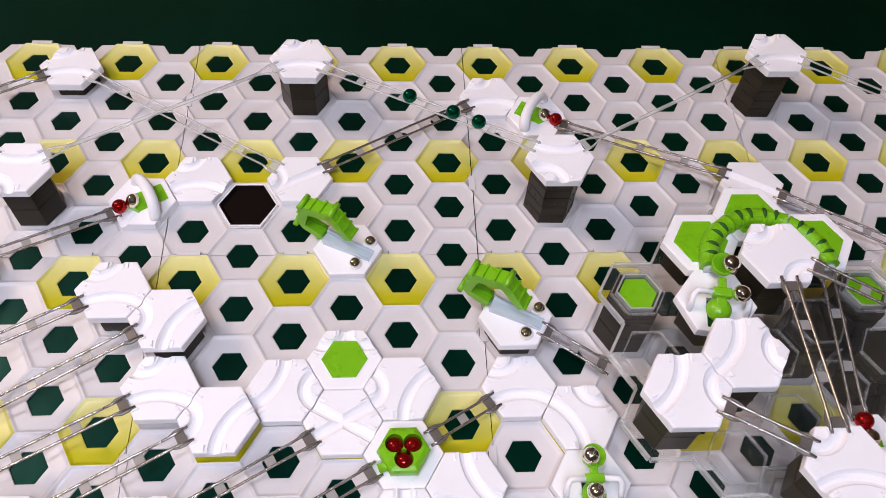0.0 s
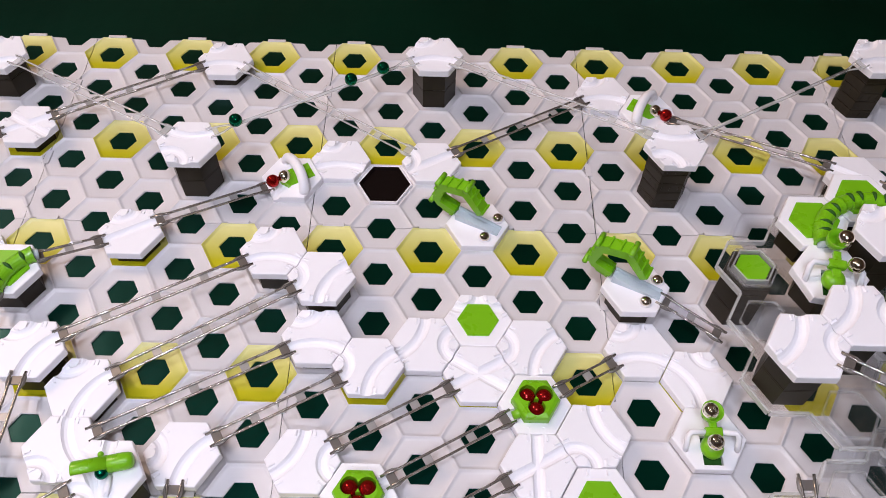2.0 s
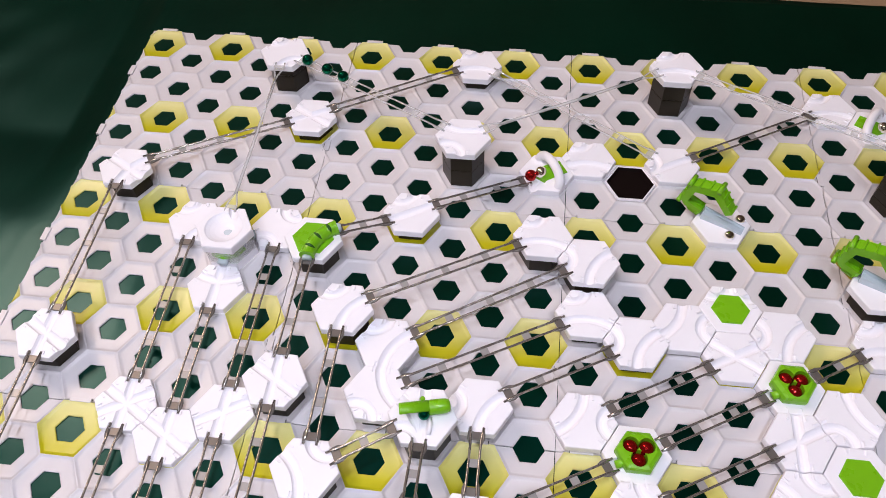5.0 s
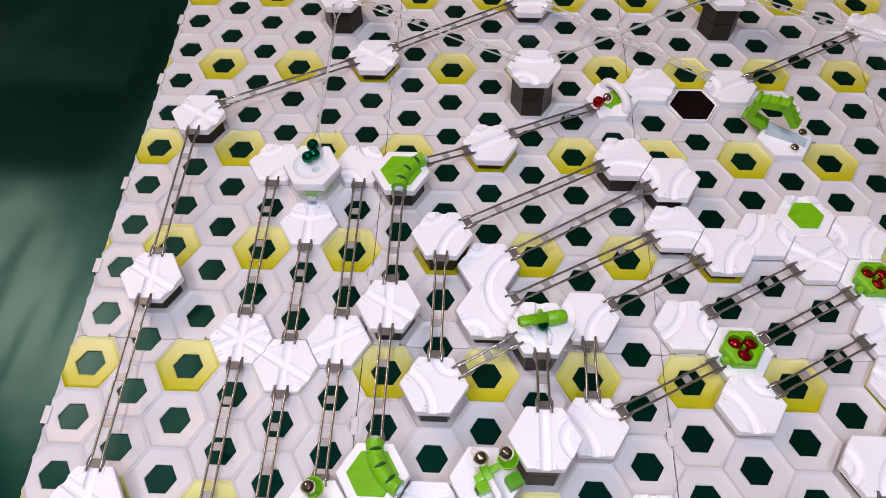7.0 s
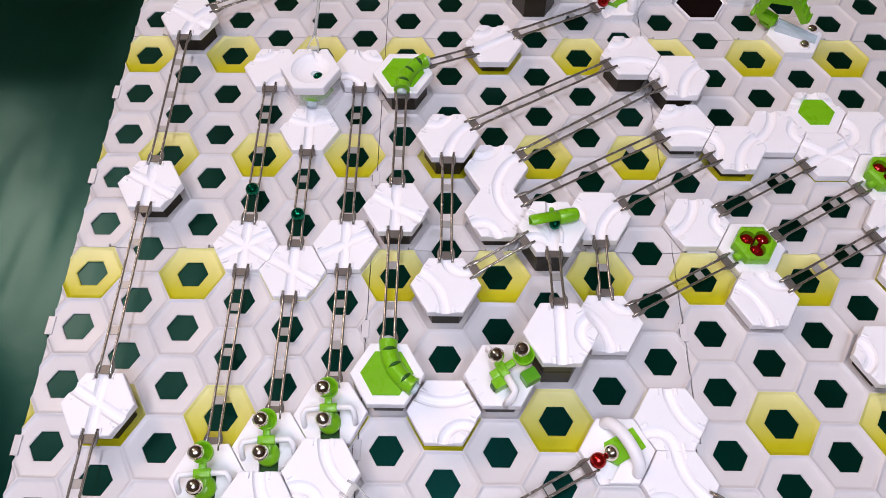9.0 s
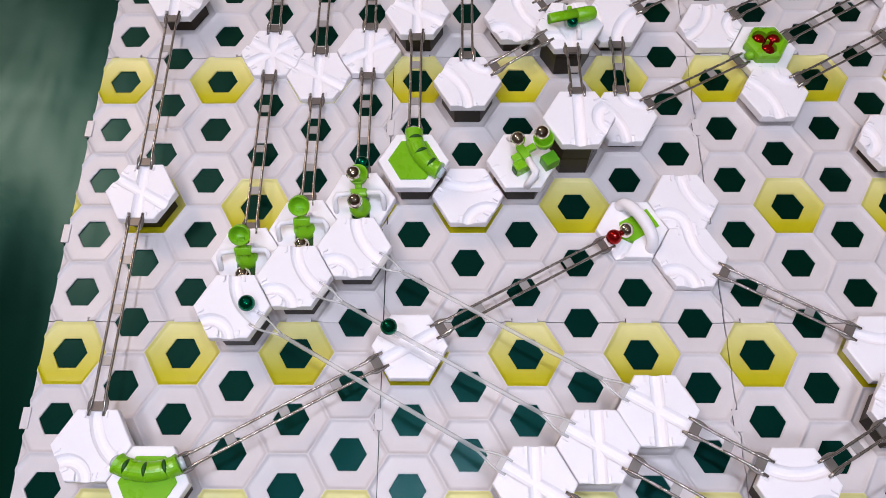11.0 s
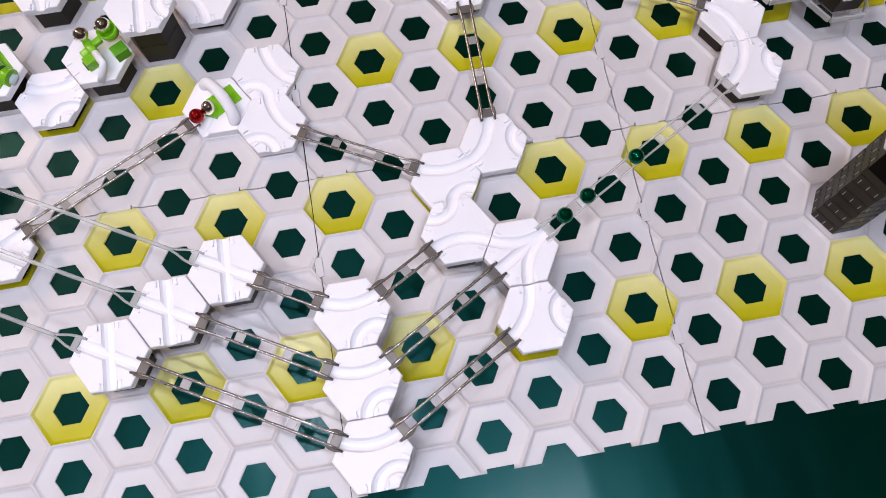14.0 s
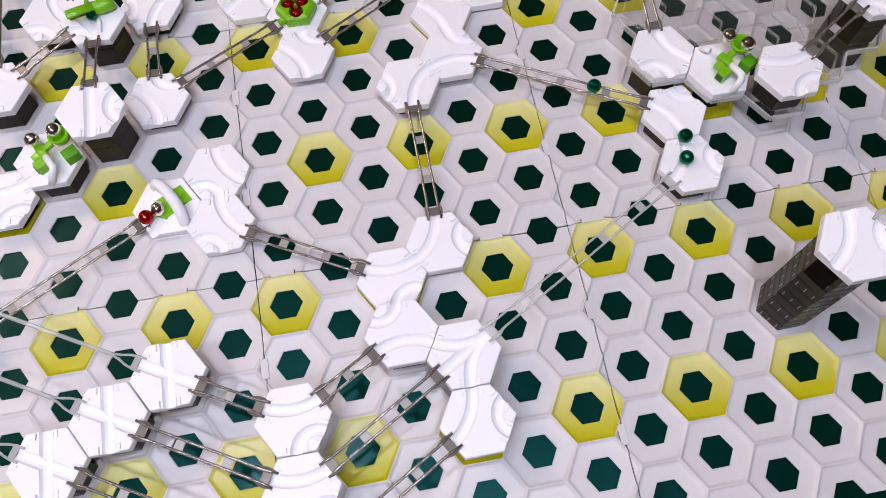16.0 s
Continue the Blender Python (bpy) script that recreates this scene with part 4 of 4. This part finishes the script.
# ---------------------------------------------------------------- swirl basin with three exits
def basin():
    i, v = -12, 6
    z = top_of(2.4)
    root = new("swirl_basin")
    root.matrix_basis = at(i, v, 0.001)
    tagged(root, "white swirl basin tile on a translucent foot with a green wedge", "basin")
    part("foot", mesh("foot", loft([hexagon(0.93 * R, 0), hexagon(0.90 * R, 0.008), hexagon(0.72 * R, 0.0085)]), WHITE), root, None, "white hexagonal foot")
    part("green_wedge", mesh("green_wedge", tube([(-0.009, -0.0160, 0.0185), (0.001, -0.0190, 0.0175), (0.0115, -0.0140, 0.0175), (0.0160, -0.0070, 0.0185)], 0.0060, 16), LIME, True), root, None, "lime green tube piece")
    part("core", mesh("core", loft([[(r * math.cos(2 * math.pi * k / 24), r * math.sin(2 * math.pi * k / 24), zz) for k in range(24)] for r, zz in ((0.016, 0.0085), (0.0125, 0.018), (0.0135, 0.029))]), FROST, True), root, None, "pale translucent centre")
    top = mesh("tool", loft([hexagon(0.975 * R, z - 0.0100), hexagon(0.985 * R, z - 0.0090), hexagon(0.985 * R, z - 0.0012), hexagon(0.955 * R, z)]), WHITE)
    bowl = mesh("tool", loft([[(r * math.cos(2 * math.pi * k / 32), r * math.sin(2 * math.pi * k / 32), zz) for k in range(32)] for r, zz in ((0.0050, z - 0.0058), (0.0100, z - 0.0050), (0.0145, z - 0.0034), (0.0178, z - 0.0014), (0.0200, z + 0.0010))]), WHITE)
    lead = mesh("tool", tube([(0.006, 0.012, z + 0.0005), (0.001, 0.035, z + 0.0010)], 0.0050, 12), WHITE)
    part("bowl", carved(top, [bowl, lead]), root, None, "white hexagonal bowl")
    part("bowl_hole", mesh("bowl_hole", loft([[(0.0045 + r * math.cos(2 * math.pi * k / 20), -0.002 + 0.7 * r * math.sin(2 * math.pi * k / 20), zz) for k in range(20)] for r, zz in ((0.0052, z - 0.0060), (0.0050, z - 0.0054))]), FROST), root, None, "pale translucent drop hole")
    part("clear_wall", mesh("clear_wall", loft([hexagon(0.90 * R, 0.0085), hexagon(0.94 * R, z - 0.0102), hexagon(0.89 * R, z - 0.0102), hexagon(0.85 * R, 0.0085)], (False, False)), RIM_CLEAR), root, None, "clear plastic wall under the bowl")
    spout = mesh("spout", tube([(0, 0, 0), (0.010, 0, -0.0030), (0.018, 0, -0.0045)], 0.0052, 12), FROST, True)
    for letter in "sda":
        part("spout", spout, root, Matrix.Translation((0, 0, 0.0165)) @ Matrix.Rotation(radians(DIRS[letter]), 4, "Z") @ Matrix.Translation((0.0085, 0, 0)), "pale translucent spout")


basin()


# ---------------------------------------------------------------- clear platforms
def clear_platform(ci, cv, z, posts):
    root = new("clear_platform")
    root.matrix_basis = at(ci, cv, z)
    tagged(root, "clear plastic platform of hexagonal cells on smoke-grey posts", "platform", "clear platforms")
    cells = []
    for di in range(-2, 3):
        for k in range(-8, 9):
            dv = k / 2
            if (dv * 2 + di) % 2 == 0 and abs(dv) <= 2 - abs(di) / 2:
                cells.append((di, dv))
    floor_bm = loft([hexagon(0.975 * R, -0.0030), hexagon(0.985 * R, -0.0024), hexagon(0.985 * R, -0.0018), hexagon(0.97 * R, -0.0014)])
    floor_me = mesh("clear_cell", floor_bm, PANE)
    rim_me = mesh("cell_rim", loft([hexagon(0.72 * R, -0.0014), hexagon(0.72 * R, 0.0018), hexagon(0.675 * R, 0.0018), hexagon(0.675 * R, -0.0014)], (False, False)), RIM_CLEAR)
    for di, dv in cells:
        m = Matrix.Translation((1.5 * R * di, -PITCH * dv, 0))
        c = part("clear_cell", floor_me, root, m)
        part("cell_rim", rim_me, c)
    # raised outer edge bars
    inside = set(cells)
    bar = box(0.97 * R, 0.0022, 0.0058, (0, 0, 0), bevel=0.0005)
    bar_me = mesh("edge_bar", bar, CLEAR)
    for di, dv in cells:
        for letter, (oi, ov) in {"a": (1, -0.5), "n": (0, -1), "d": (-1, -0.5), "c": (-1, 0.5), "s": (0, 1), "b": (1, 0.5)}.items():
            if (di + oi, dv + ov) not in inside:
                p = Vector((1.5 * R * di, -PITCH * dv, -0.0005)) + way(letter) * (APO + 0.0002)
                part("edge_bar", bar_me, root, Matrix.Translation(p) @ Matrix.Rotation(radians(DIRS[letter] + 90), 4, "Z"))
    for i, v, green in posts:
        zz = 0.0004
        while zz < z - 0.006:
            h = min(0.024, z - 0.0035 - zz)
            ob = new("height_spacer", block_mesh(h - 0.0003))
            ob.matrix_basis = at(i, v, zz)
            tagged(ob, "smoke-grey hexagonal plastic post under the clear platform", "spacer", "height spacers under the tiles")
            zz += h
        if green:
            ob = new("post_cap", mesh("post_cap", loft([hexagon(0.50 * R, 0), hexagon(0.50 * R, 0.0016), hexagon(0.47 * R, 0.0020)]), LIME))
            ob.matrix_basis = at(i, v, z - 0.0012)
            part("cap_rim", mesh("cap_rim", loft([hexagon(0.60 * R, 0.0002), hexagon(0.60 * R, 0.0052), hexagon(0.545 * R, 0.0052), hexagon(0.545 * R, 0.0002)], (False, False)), CLEAR), ob, None, "clear raised rim round the cap")
            tagged(ob, "lime green hexagonal cap on a grey post", "post cap", "green post caps")


clear_platform(6, 7, P1, ((4, 6, True), (8, 6, True), (7, 6.5, False), (8, 7, False), (8, 8, False)))
clear_platform(6, 11, P2, ((4, 12, False), (8, 12, False), (8, 10, False)))

# ---------------------------------------------------------------- rolling balls
GREEN = [put_ball("green", (0, 0, 0.05)) for _ in range(3)]


def motions():
    walk(GREEN[0], [(t, pose(x, y, z)) for t, x, y, z in (
        (0.0, 0.0096, -0.1095, 0.0666), (0.2, -0.0065, -0.1002, 0.0656), (0.4, -0.0255, -0.0892, 0.0645), (0.6, -0.0435, -0.0788, 0.0634),
        (0.8, -0.0638, -0.0673, 0.0623), (1.0, -0.0907, -0.0600, 0.0620), (1.2, -0.1210, -0.0700, 0.0620), (1.4, -0.1533, -0.0885, 0.0620),
        (1.6, -0.1946, -0.1123, 0.0620), (1.8, -0.2374, -0.1371, 0.0620), (2.0, -0.2740, -0.1582, 0.0620), (2.2, -0.3112, -0.1727, 0.0620),
        (2.4, -0.3451, -0.1644, 0.0614), (2.6, -0.3543, -0.1592, 0.0609), (2.8, -0.3651, -0.1529, 0.0602), (3.0, -0.3748, -0.1473, 0.0595),
        (3.2, -0.3842, -0.1419, 0.0589), (3.4, -0.3985, -0.1337, 0.0579), (3.6, -0.4147, -0.1243, 0.0569), (3.8, -0.4281, -0.1166, 0.0560),
        (4.0, -0.4417, -0.1087, 0.0551), (4.2, -0.4540, -0.1016, 0.0542), (4.4, -0.4659, -0.0948, 0.0534), (4.6, -0.4782, -0.0877, 0.0526),
        (4.8, -0.4918, -0.0798, 0.0517), (5.0, -0.5075, -0.0707, 0.0507), (5.2, -0.5267, -0.0632, 0.0500), (5.4, -0.5393, -0.0785, 0.0499),
        (5.6, -0.5400, -0.1099, 0.0490), (5.8, -0.5400, -0.1473, 0.0479), (6.0, -0.5400, -0.1888, 0.0466), (6.2, -0.5400, -0.2290, 0.0453),
        (6.4, -0.5400, -0.2587, 0.0444), (6.8, -0.5401, -0.2939, 0.0425), (7.2, -0.5483, -0.3115, 0.0420), (7.5, -0.5350, -0.3175, 0.0415), (7.8, -0.5390, -0.3400, 0.0300),
        (8.1, -0.5400, -0.3630, 0.0140), (8.3, -0.5400, -0.3827, 0.0140), (8.5, -0.5400, -0.4028, 0.0140), (8.7, -0.5400, -0.4285, 0.0140),
        (8.9, -0.5400, -0.4525, 0.0140), (9.1, -0.5400, -0.4772, 0.0140), (9.3, -0.5400, -0.5034, 0.0140), (9.5, -0.5400, -0.5316, 0.0140),
        (9.7, -0.5400, -0.5622, 0.0140), (9.9, -0.5400, -0.5954, 0.0140), (10.1, -0.5400, -0.6318, 0.0140), (10.3, -0.5400, -0.6717, 0.0140),
        (10.5, -0.5397, -0.7020, 0.0275), (10.7, -0.5247, -0.7315, 0.0405), (10.9, -0.4881, -0.7574, 0.0410), (11.1, -0.4392, -0.7857, 0.0420),
        (11.3, -0.3904, -0.8138, 0.0429), (11.5, -0.3511, -0.8366, 0.0437), (11.7, -0.3138, -0.8581, 0.0440), (11.9, -0.2733, -0.8814, 0.0440),
        (12.1, -0.2309, -0.9059, 0.0440), (12.3, -0.1865, -0.9250, 0.0440), (12.5, -0.1438, -0.9143, 0.0436), (12.7, -0.0977, -0.8878, 0.0424),
        (12.9, -0.0522, -0.8615, 0.0416), (13.1, -0.0150, -0.8400, 0.0412), (13.3, 0.0071, -0.8273, 0.0402), (13.5, 0.0231, -0.8180, 0.0395),
        (13.7, 0.0391, -0.8088, 0.0387), (13.9, 0.0539, -0.8002, 0.0380), (14.1, 0.0687, -0.7917, 0.0373), (14.3, 0.0851, -0.7822, 0.0366),
        (14.5, 0.1049, -0.7708, 0.0357), (14.7, 0.1237, -0.7600, 0.0348), (14.9, 0.1420, -0.7494, 0.0339), (15.1, 0.1637, -0.7347, 0.0333),
        (15.3, 0.1782, -0.7085, 0.0332), (15.5, 0.1730, -0.6792, 0.0332), (15.7, 0.1527, -0.6600, 0.0329), (15.9, 0.1283, -0.6456, 0.0319),
        (16.0, 0.1160, -0.6385, 0.0313),
    )])
    walk(GREEN[1], [(t, pose(x, y, z)) for t, x, y, z in (
        (0.0, 0.0468, -0.1309, 0.0688), (0.2, 0.0337, -0.1234, 0.0680), (0.4, 0.0194, -0.1151, 0.0672), (0.6, 0.0022, -0.1052, 0.0661),
        (0.8, -0.0131, -0.0964, 0.0652), (1.0, -0.0295, -0.0869, 0.0642), (1.2, -0.0475, -0.0765, 0.0632), (1.4, -0.0672, -0.0657, 0.0622),
        (1.6, -0.0970, -0.0608, 0.0620), (1.8, -0.1293, -0.0746, 0.0620), (2.0, -0.1708, -0.0986, 0.0620), (2.2, -0.2172, -0.1254, 0.0620),
        (2.4, -0.2602, -0.1502, 0.0620), (2.6, -0.2977, -0.1698, 0.0620), (2.8, -0.3331, -0.1699, 0.0619), (3.0, -0.3542, -0.1592, 0.0609),
        (3.2, -0.3638, -0.1537, 0.0602), (3.4, -0.3785, -0.1452, 0.0593), (3.6, -0.3957, -0.1353, 0.0581), (3.8, -0.4103, -0.1268, 0.0571),
        (4.0, -0.4238, -0.1190, 0.0562), (4.2, -0.4352, -0.1125, 0.0555), (4.4, -0.4454, -0.1066, 0.0548), (4.6, -0.4557, -0.1006, 0.0541),
        (4.8, -0.4671, -0.0940, 0.0534), (5.0, -0.4808, -0.0861, 0.0524), (5.2, -0.4979, -0.0763, 0.0513), (5.4, -0.5198, -0.0650, 0.0502),
        (5.6, -0.5382, -0.0764, 0.0499), (5.8, -0.5400, -0.1136, 0.0489), (6.0, -0.5400, -0.1550, 0.0476), (6.2, -0.5400, -0.1970, 0.0463),
        (6.4, -0.5400, -0.2307, 0.0453), (6.6, -0.5400, -0.2629, 0.0439), (7.0, -0.5385, -0.3007, 0.0420), (7.4, -0.5558, -0.3067, 0.0350),
        (7.9, -0.5822, -0.3010, 0.0140), (8.1, -0.5849, -0.3172, 0.0140), (8.3, -0.5850, -0.3365, 0.0140), (8.5, -0.5850, -0.3619, 0.0140),
        (8.7, -0.5850, -0.3945, 0.0140), (8.9, -0.5850, -0.4240, 0.0140), (9.1, -0.5850, -0.4514, 0.0140), (9.3, -0.5850, -0.4779, 0.0140),
        (9.5, -0.5850, -0.5045, 0.0140), (9.7, -0.5850, -0.5319, 0.0140), (9.9, -0.5850, -0.5610, 0.0140), (10.1, -0.5850, -0.5925, 0.0140),
        (10.3, -0.5850, -0.6273, 0.0140), (10.5, -0.5850, -0.6661, 0.0140), (10.7, -0.5850, -0.7084, 0.0155), (10.9, -0.5826, -0.7358, 0.0371),
        (11.1, -0.5533, -0.7709, 0.0429), (11.3, -0.5070, -0.7985, 0.0432), (11.5, -0.4613, -0.8249, 0.0435), (11.7, -0.4124, -0.8531, 0.0438),
        (11.9, -0.3660, -0.8799, 0.0440), (12.1, -0.3230, -0.9047, 0.0440), (12.3, -0.2805, -0.9292, 0.0440), (12.5, -0.2342, -0.9560, 0.0440),
        (12.7, -0.1844, -0.9765, 0.0440), (12.9, -0.1350, -0.9612, 0.0431), (13.1, -0.0853, -0.9323, 0.0412), (13.3, -0.0483, -0.8919, 0.0407),
        (13.5, -0.0288, -0.8511, 0.0415), (13.7, -0.0050, -0.8343, 0.0408), (13.9, 0.0092, -0.8261, 0.0401), (14.1, 0.0205, -0.8196, 0.0396),
        (14.3, 0.0337, -0.8119, 0.0390), (14.5, 0.0499, -0.8026, 0.0382), (14.7, 0.0662, -0.7932, 0.0375), (14.9, 0.0824, -0.7838, 0.0367),
        (15.1, 0.0994, -0.7740, 0.0359), (15.3, 0.1170, -0.7638, 0.0351), (15.5, 0.1356, -0.7531, 0.0342), (15.7, 0.1592, -0.7386, 0.0333),
        (15.9, 0.1763, -0.7169, 0.0332), (16.0, 0.1799, -0.7032, 0.0332),
    )])
    walk(GREEN[2], [(t, pose(x, y, z)) for t, x, y, z in (
        (0.0, 0.0684, -0.1434, 0.0701), (0.2, 0.0534, -0.1347, 0.0692), (0.4, 0.0361, -0.1248, 0.0681), (0.6, 0.0166, -0.1135, 0.0670),
        (0.8, -0.0022, -0.1027, 0.0659), (1.0, -0.0191, -0.0929, 0.0649), (1.2, -0.0361, -0.0831, 0.0639), (1.4, -0.0532, -0.0732, 0.0628),
        (1.6, -0.0751, -0.0625, 0.0621), (1.8, -0.1066, -0.0634, 0.0620), (2.0, -0.1404, -0.0811, 0.0620), (2.2, -0.1830, -0.1056, 0.0620),
        (2.4, -0.2264, -0.1307, 0.0620), (2.6, -0.2692, -0.1554, 0.0620), (2.8, -0.3090, -0.1726, 0.0620), (3.0, -0.3388, -0.1677, 0.0617),
        (3.2, -0.3470, -0.1634, 0.0614), (3.4, -0.3564, -0.1580, 0.0607), (3.6, -0.3700, -0.1501, 0.0598), (3.8, -0.3825, -0.1429, 0.0590),
        (4.0, -0.3954, -0.1355, 0.0581), (4.2, -0.4076, -0.1284, 0.0573), (4.4, -0.4198, -0.1214, 0.0565), (4.6, -0.4322, -0.1142, 0.0557),
        (4.8, -0.4454, -0.1066, 0.0548), (5.0, -0.4598, -0.0982, 0.0538), (5.2, -0.4759, -0.0890, 0.0528), (5.4, -0.4941, -0.0785, 0.0516),
        (5.6, -0.5150, -0.0668, 0.0503), (5.8, -0.5357, -0.0689, 0.0500), (6.0, -0.5400, -0.0955, 0.0495), (6.2, -0.5400, -0.1308, 0.0484),
        (6.4, -0.5400, -0.1728, 0.0471), (6.6, -0.5400, -0.2160, 0.0457), (6.8, -0.5400, -0.2547, 0.0446), (7.0, -0.5414, -0.2889, 0.0425),
        (7.4, -0.5385, -0.3084, 0.0420), (7.8, -0.5411, -0.3124, 0.0420), (8.2, -0.5397, -0.3155, 0.0420), (8.8, -0.5363, -0.3233, 0.0366),
        (9.3, -0.5206, -0.3006, 0.0180), (9.5, -0.5074, -0.2972, 0.0140), (9.7, -0.4954, -0.3182, 0.0140), (9.9, -0.4950, -0.3592, 0.0140),
        (10.1, -0.4950, -0.4070, 0.0140), (10.3, -0.4950, -0.4583, 0.0140), (10.5, -0.4950, -0.5095, 0.0140), (10.7, -0.4950, -0.5571, 0.0140),
        (10.9, -0.4950, -0.5978, 0.0140), (11.1, -0.4950, -0.6287, 0.0140), (11.3, -0.4950, -0.6423, 0.0140), (11.5, -0.4950, -0.6487, 0.0140),
        (11.7, -0.4950, -0.6652, 0.0164), (11.9, -0.4763, -0.7056, 0.0345), (12.1, -0.4313, -0.7383, 0.0388), (12.3, -0.3830, -0.7661, 0.0398),
        (12.5, -0.3336, -0.7946, 0.0408), (12.7, -0.2882, -0.8209, 0.0415), (12.9, -0.2475, -0.8444, 0.0419), (13.1, -0.2037, -0.8680, 0.0436),
        (13.3, -0.1570, -0.8684, 0.0435), (13.5, -0.1081, -0.8454, 0.0408), (13.7, -0.0534, -0.8462, 0.0413), (13.9, -0.0168, -0.8410, 0.0413),
        (14.1, 0.0010, -0.8308, 0.0405), (14.3, 0.0172, -0.8215, 0.0397), (14.5, 0.0324, -0.8126, 0.0390), (14.7, 0.0495, -0.8028, 0.0382),
        (14.9, 0.0668, -0.7928, 0.0374), (15.1, 0.0848, -0.7824, 0.0366), (15.3, 0.1035, -0.7717, 0.0357), (15.5, 0.1226, -0.7606, 0.0348),
        (15.7, 0.1447, -0.7479, 0.0338), (15.9, 0.1659, -0.7332, 0.0332), (16.0, 0.1746, -0.7238, 0.0332),
    )])
    # levers tip as the balls arrive, and the steel balls drop to the tile's near edge
    rest, tipped = pose(0, 0, TILE_H + 0.0115, 0, -8, 0), pose(0, 0, TILE_H + 0.0115, 0, -46, 0)
    for (lever, up, low), t, (i, v) in zip(LEVERS, (10.2, 9.9, 11.35), ((-13, 13.5), (-12, 13), (-11, 12.5))):
        walk(lever, [(0, rest), (t, rest), (t + 0.3, tipped), (16, tipped)])
        z = top_of(0.3)
        spots = [Matrix.Translation(local(i, v, z, 94, p)) for p in ((0.0128, 0.003, 0.0225), (0.0060, 0.0095, 0.022), (-0.012, 0.0095, 0.014), (-0.0185, 0.001, 0.0066))]
        walk(up, [(0, spots[0]), (t, spots[0]), (t + 0.15, spots[1]), (t + 0.3, spots[2]), (t + 0.5, spots[3]), (16, spots[3])])
        side = [Matrix.Translation(local(i, v, z, 94, p)) for p in ((-0.0118, 0.0026, 0.0205), (0.0115, 0.0010, 0.0064))]
        walk(low, [(0, side[0]), (t, side[0]), (t + 0.3, side[1]), (16, side[1])])


motions()
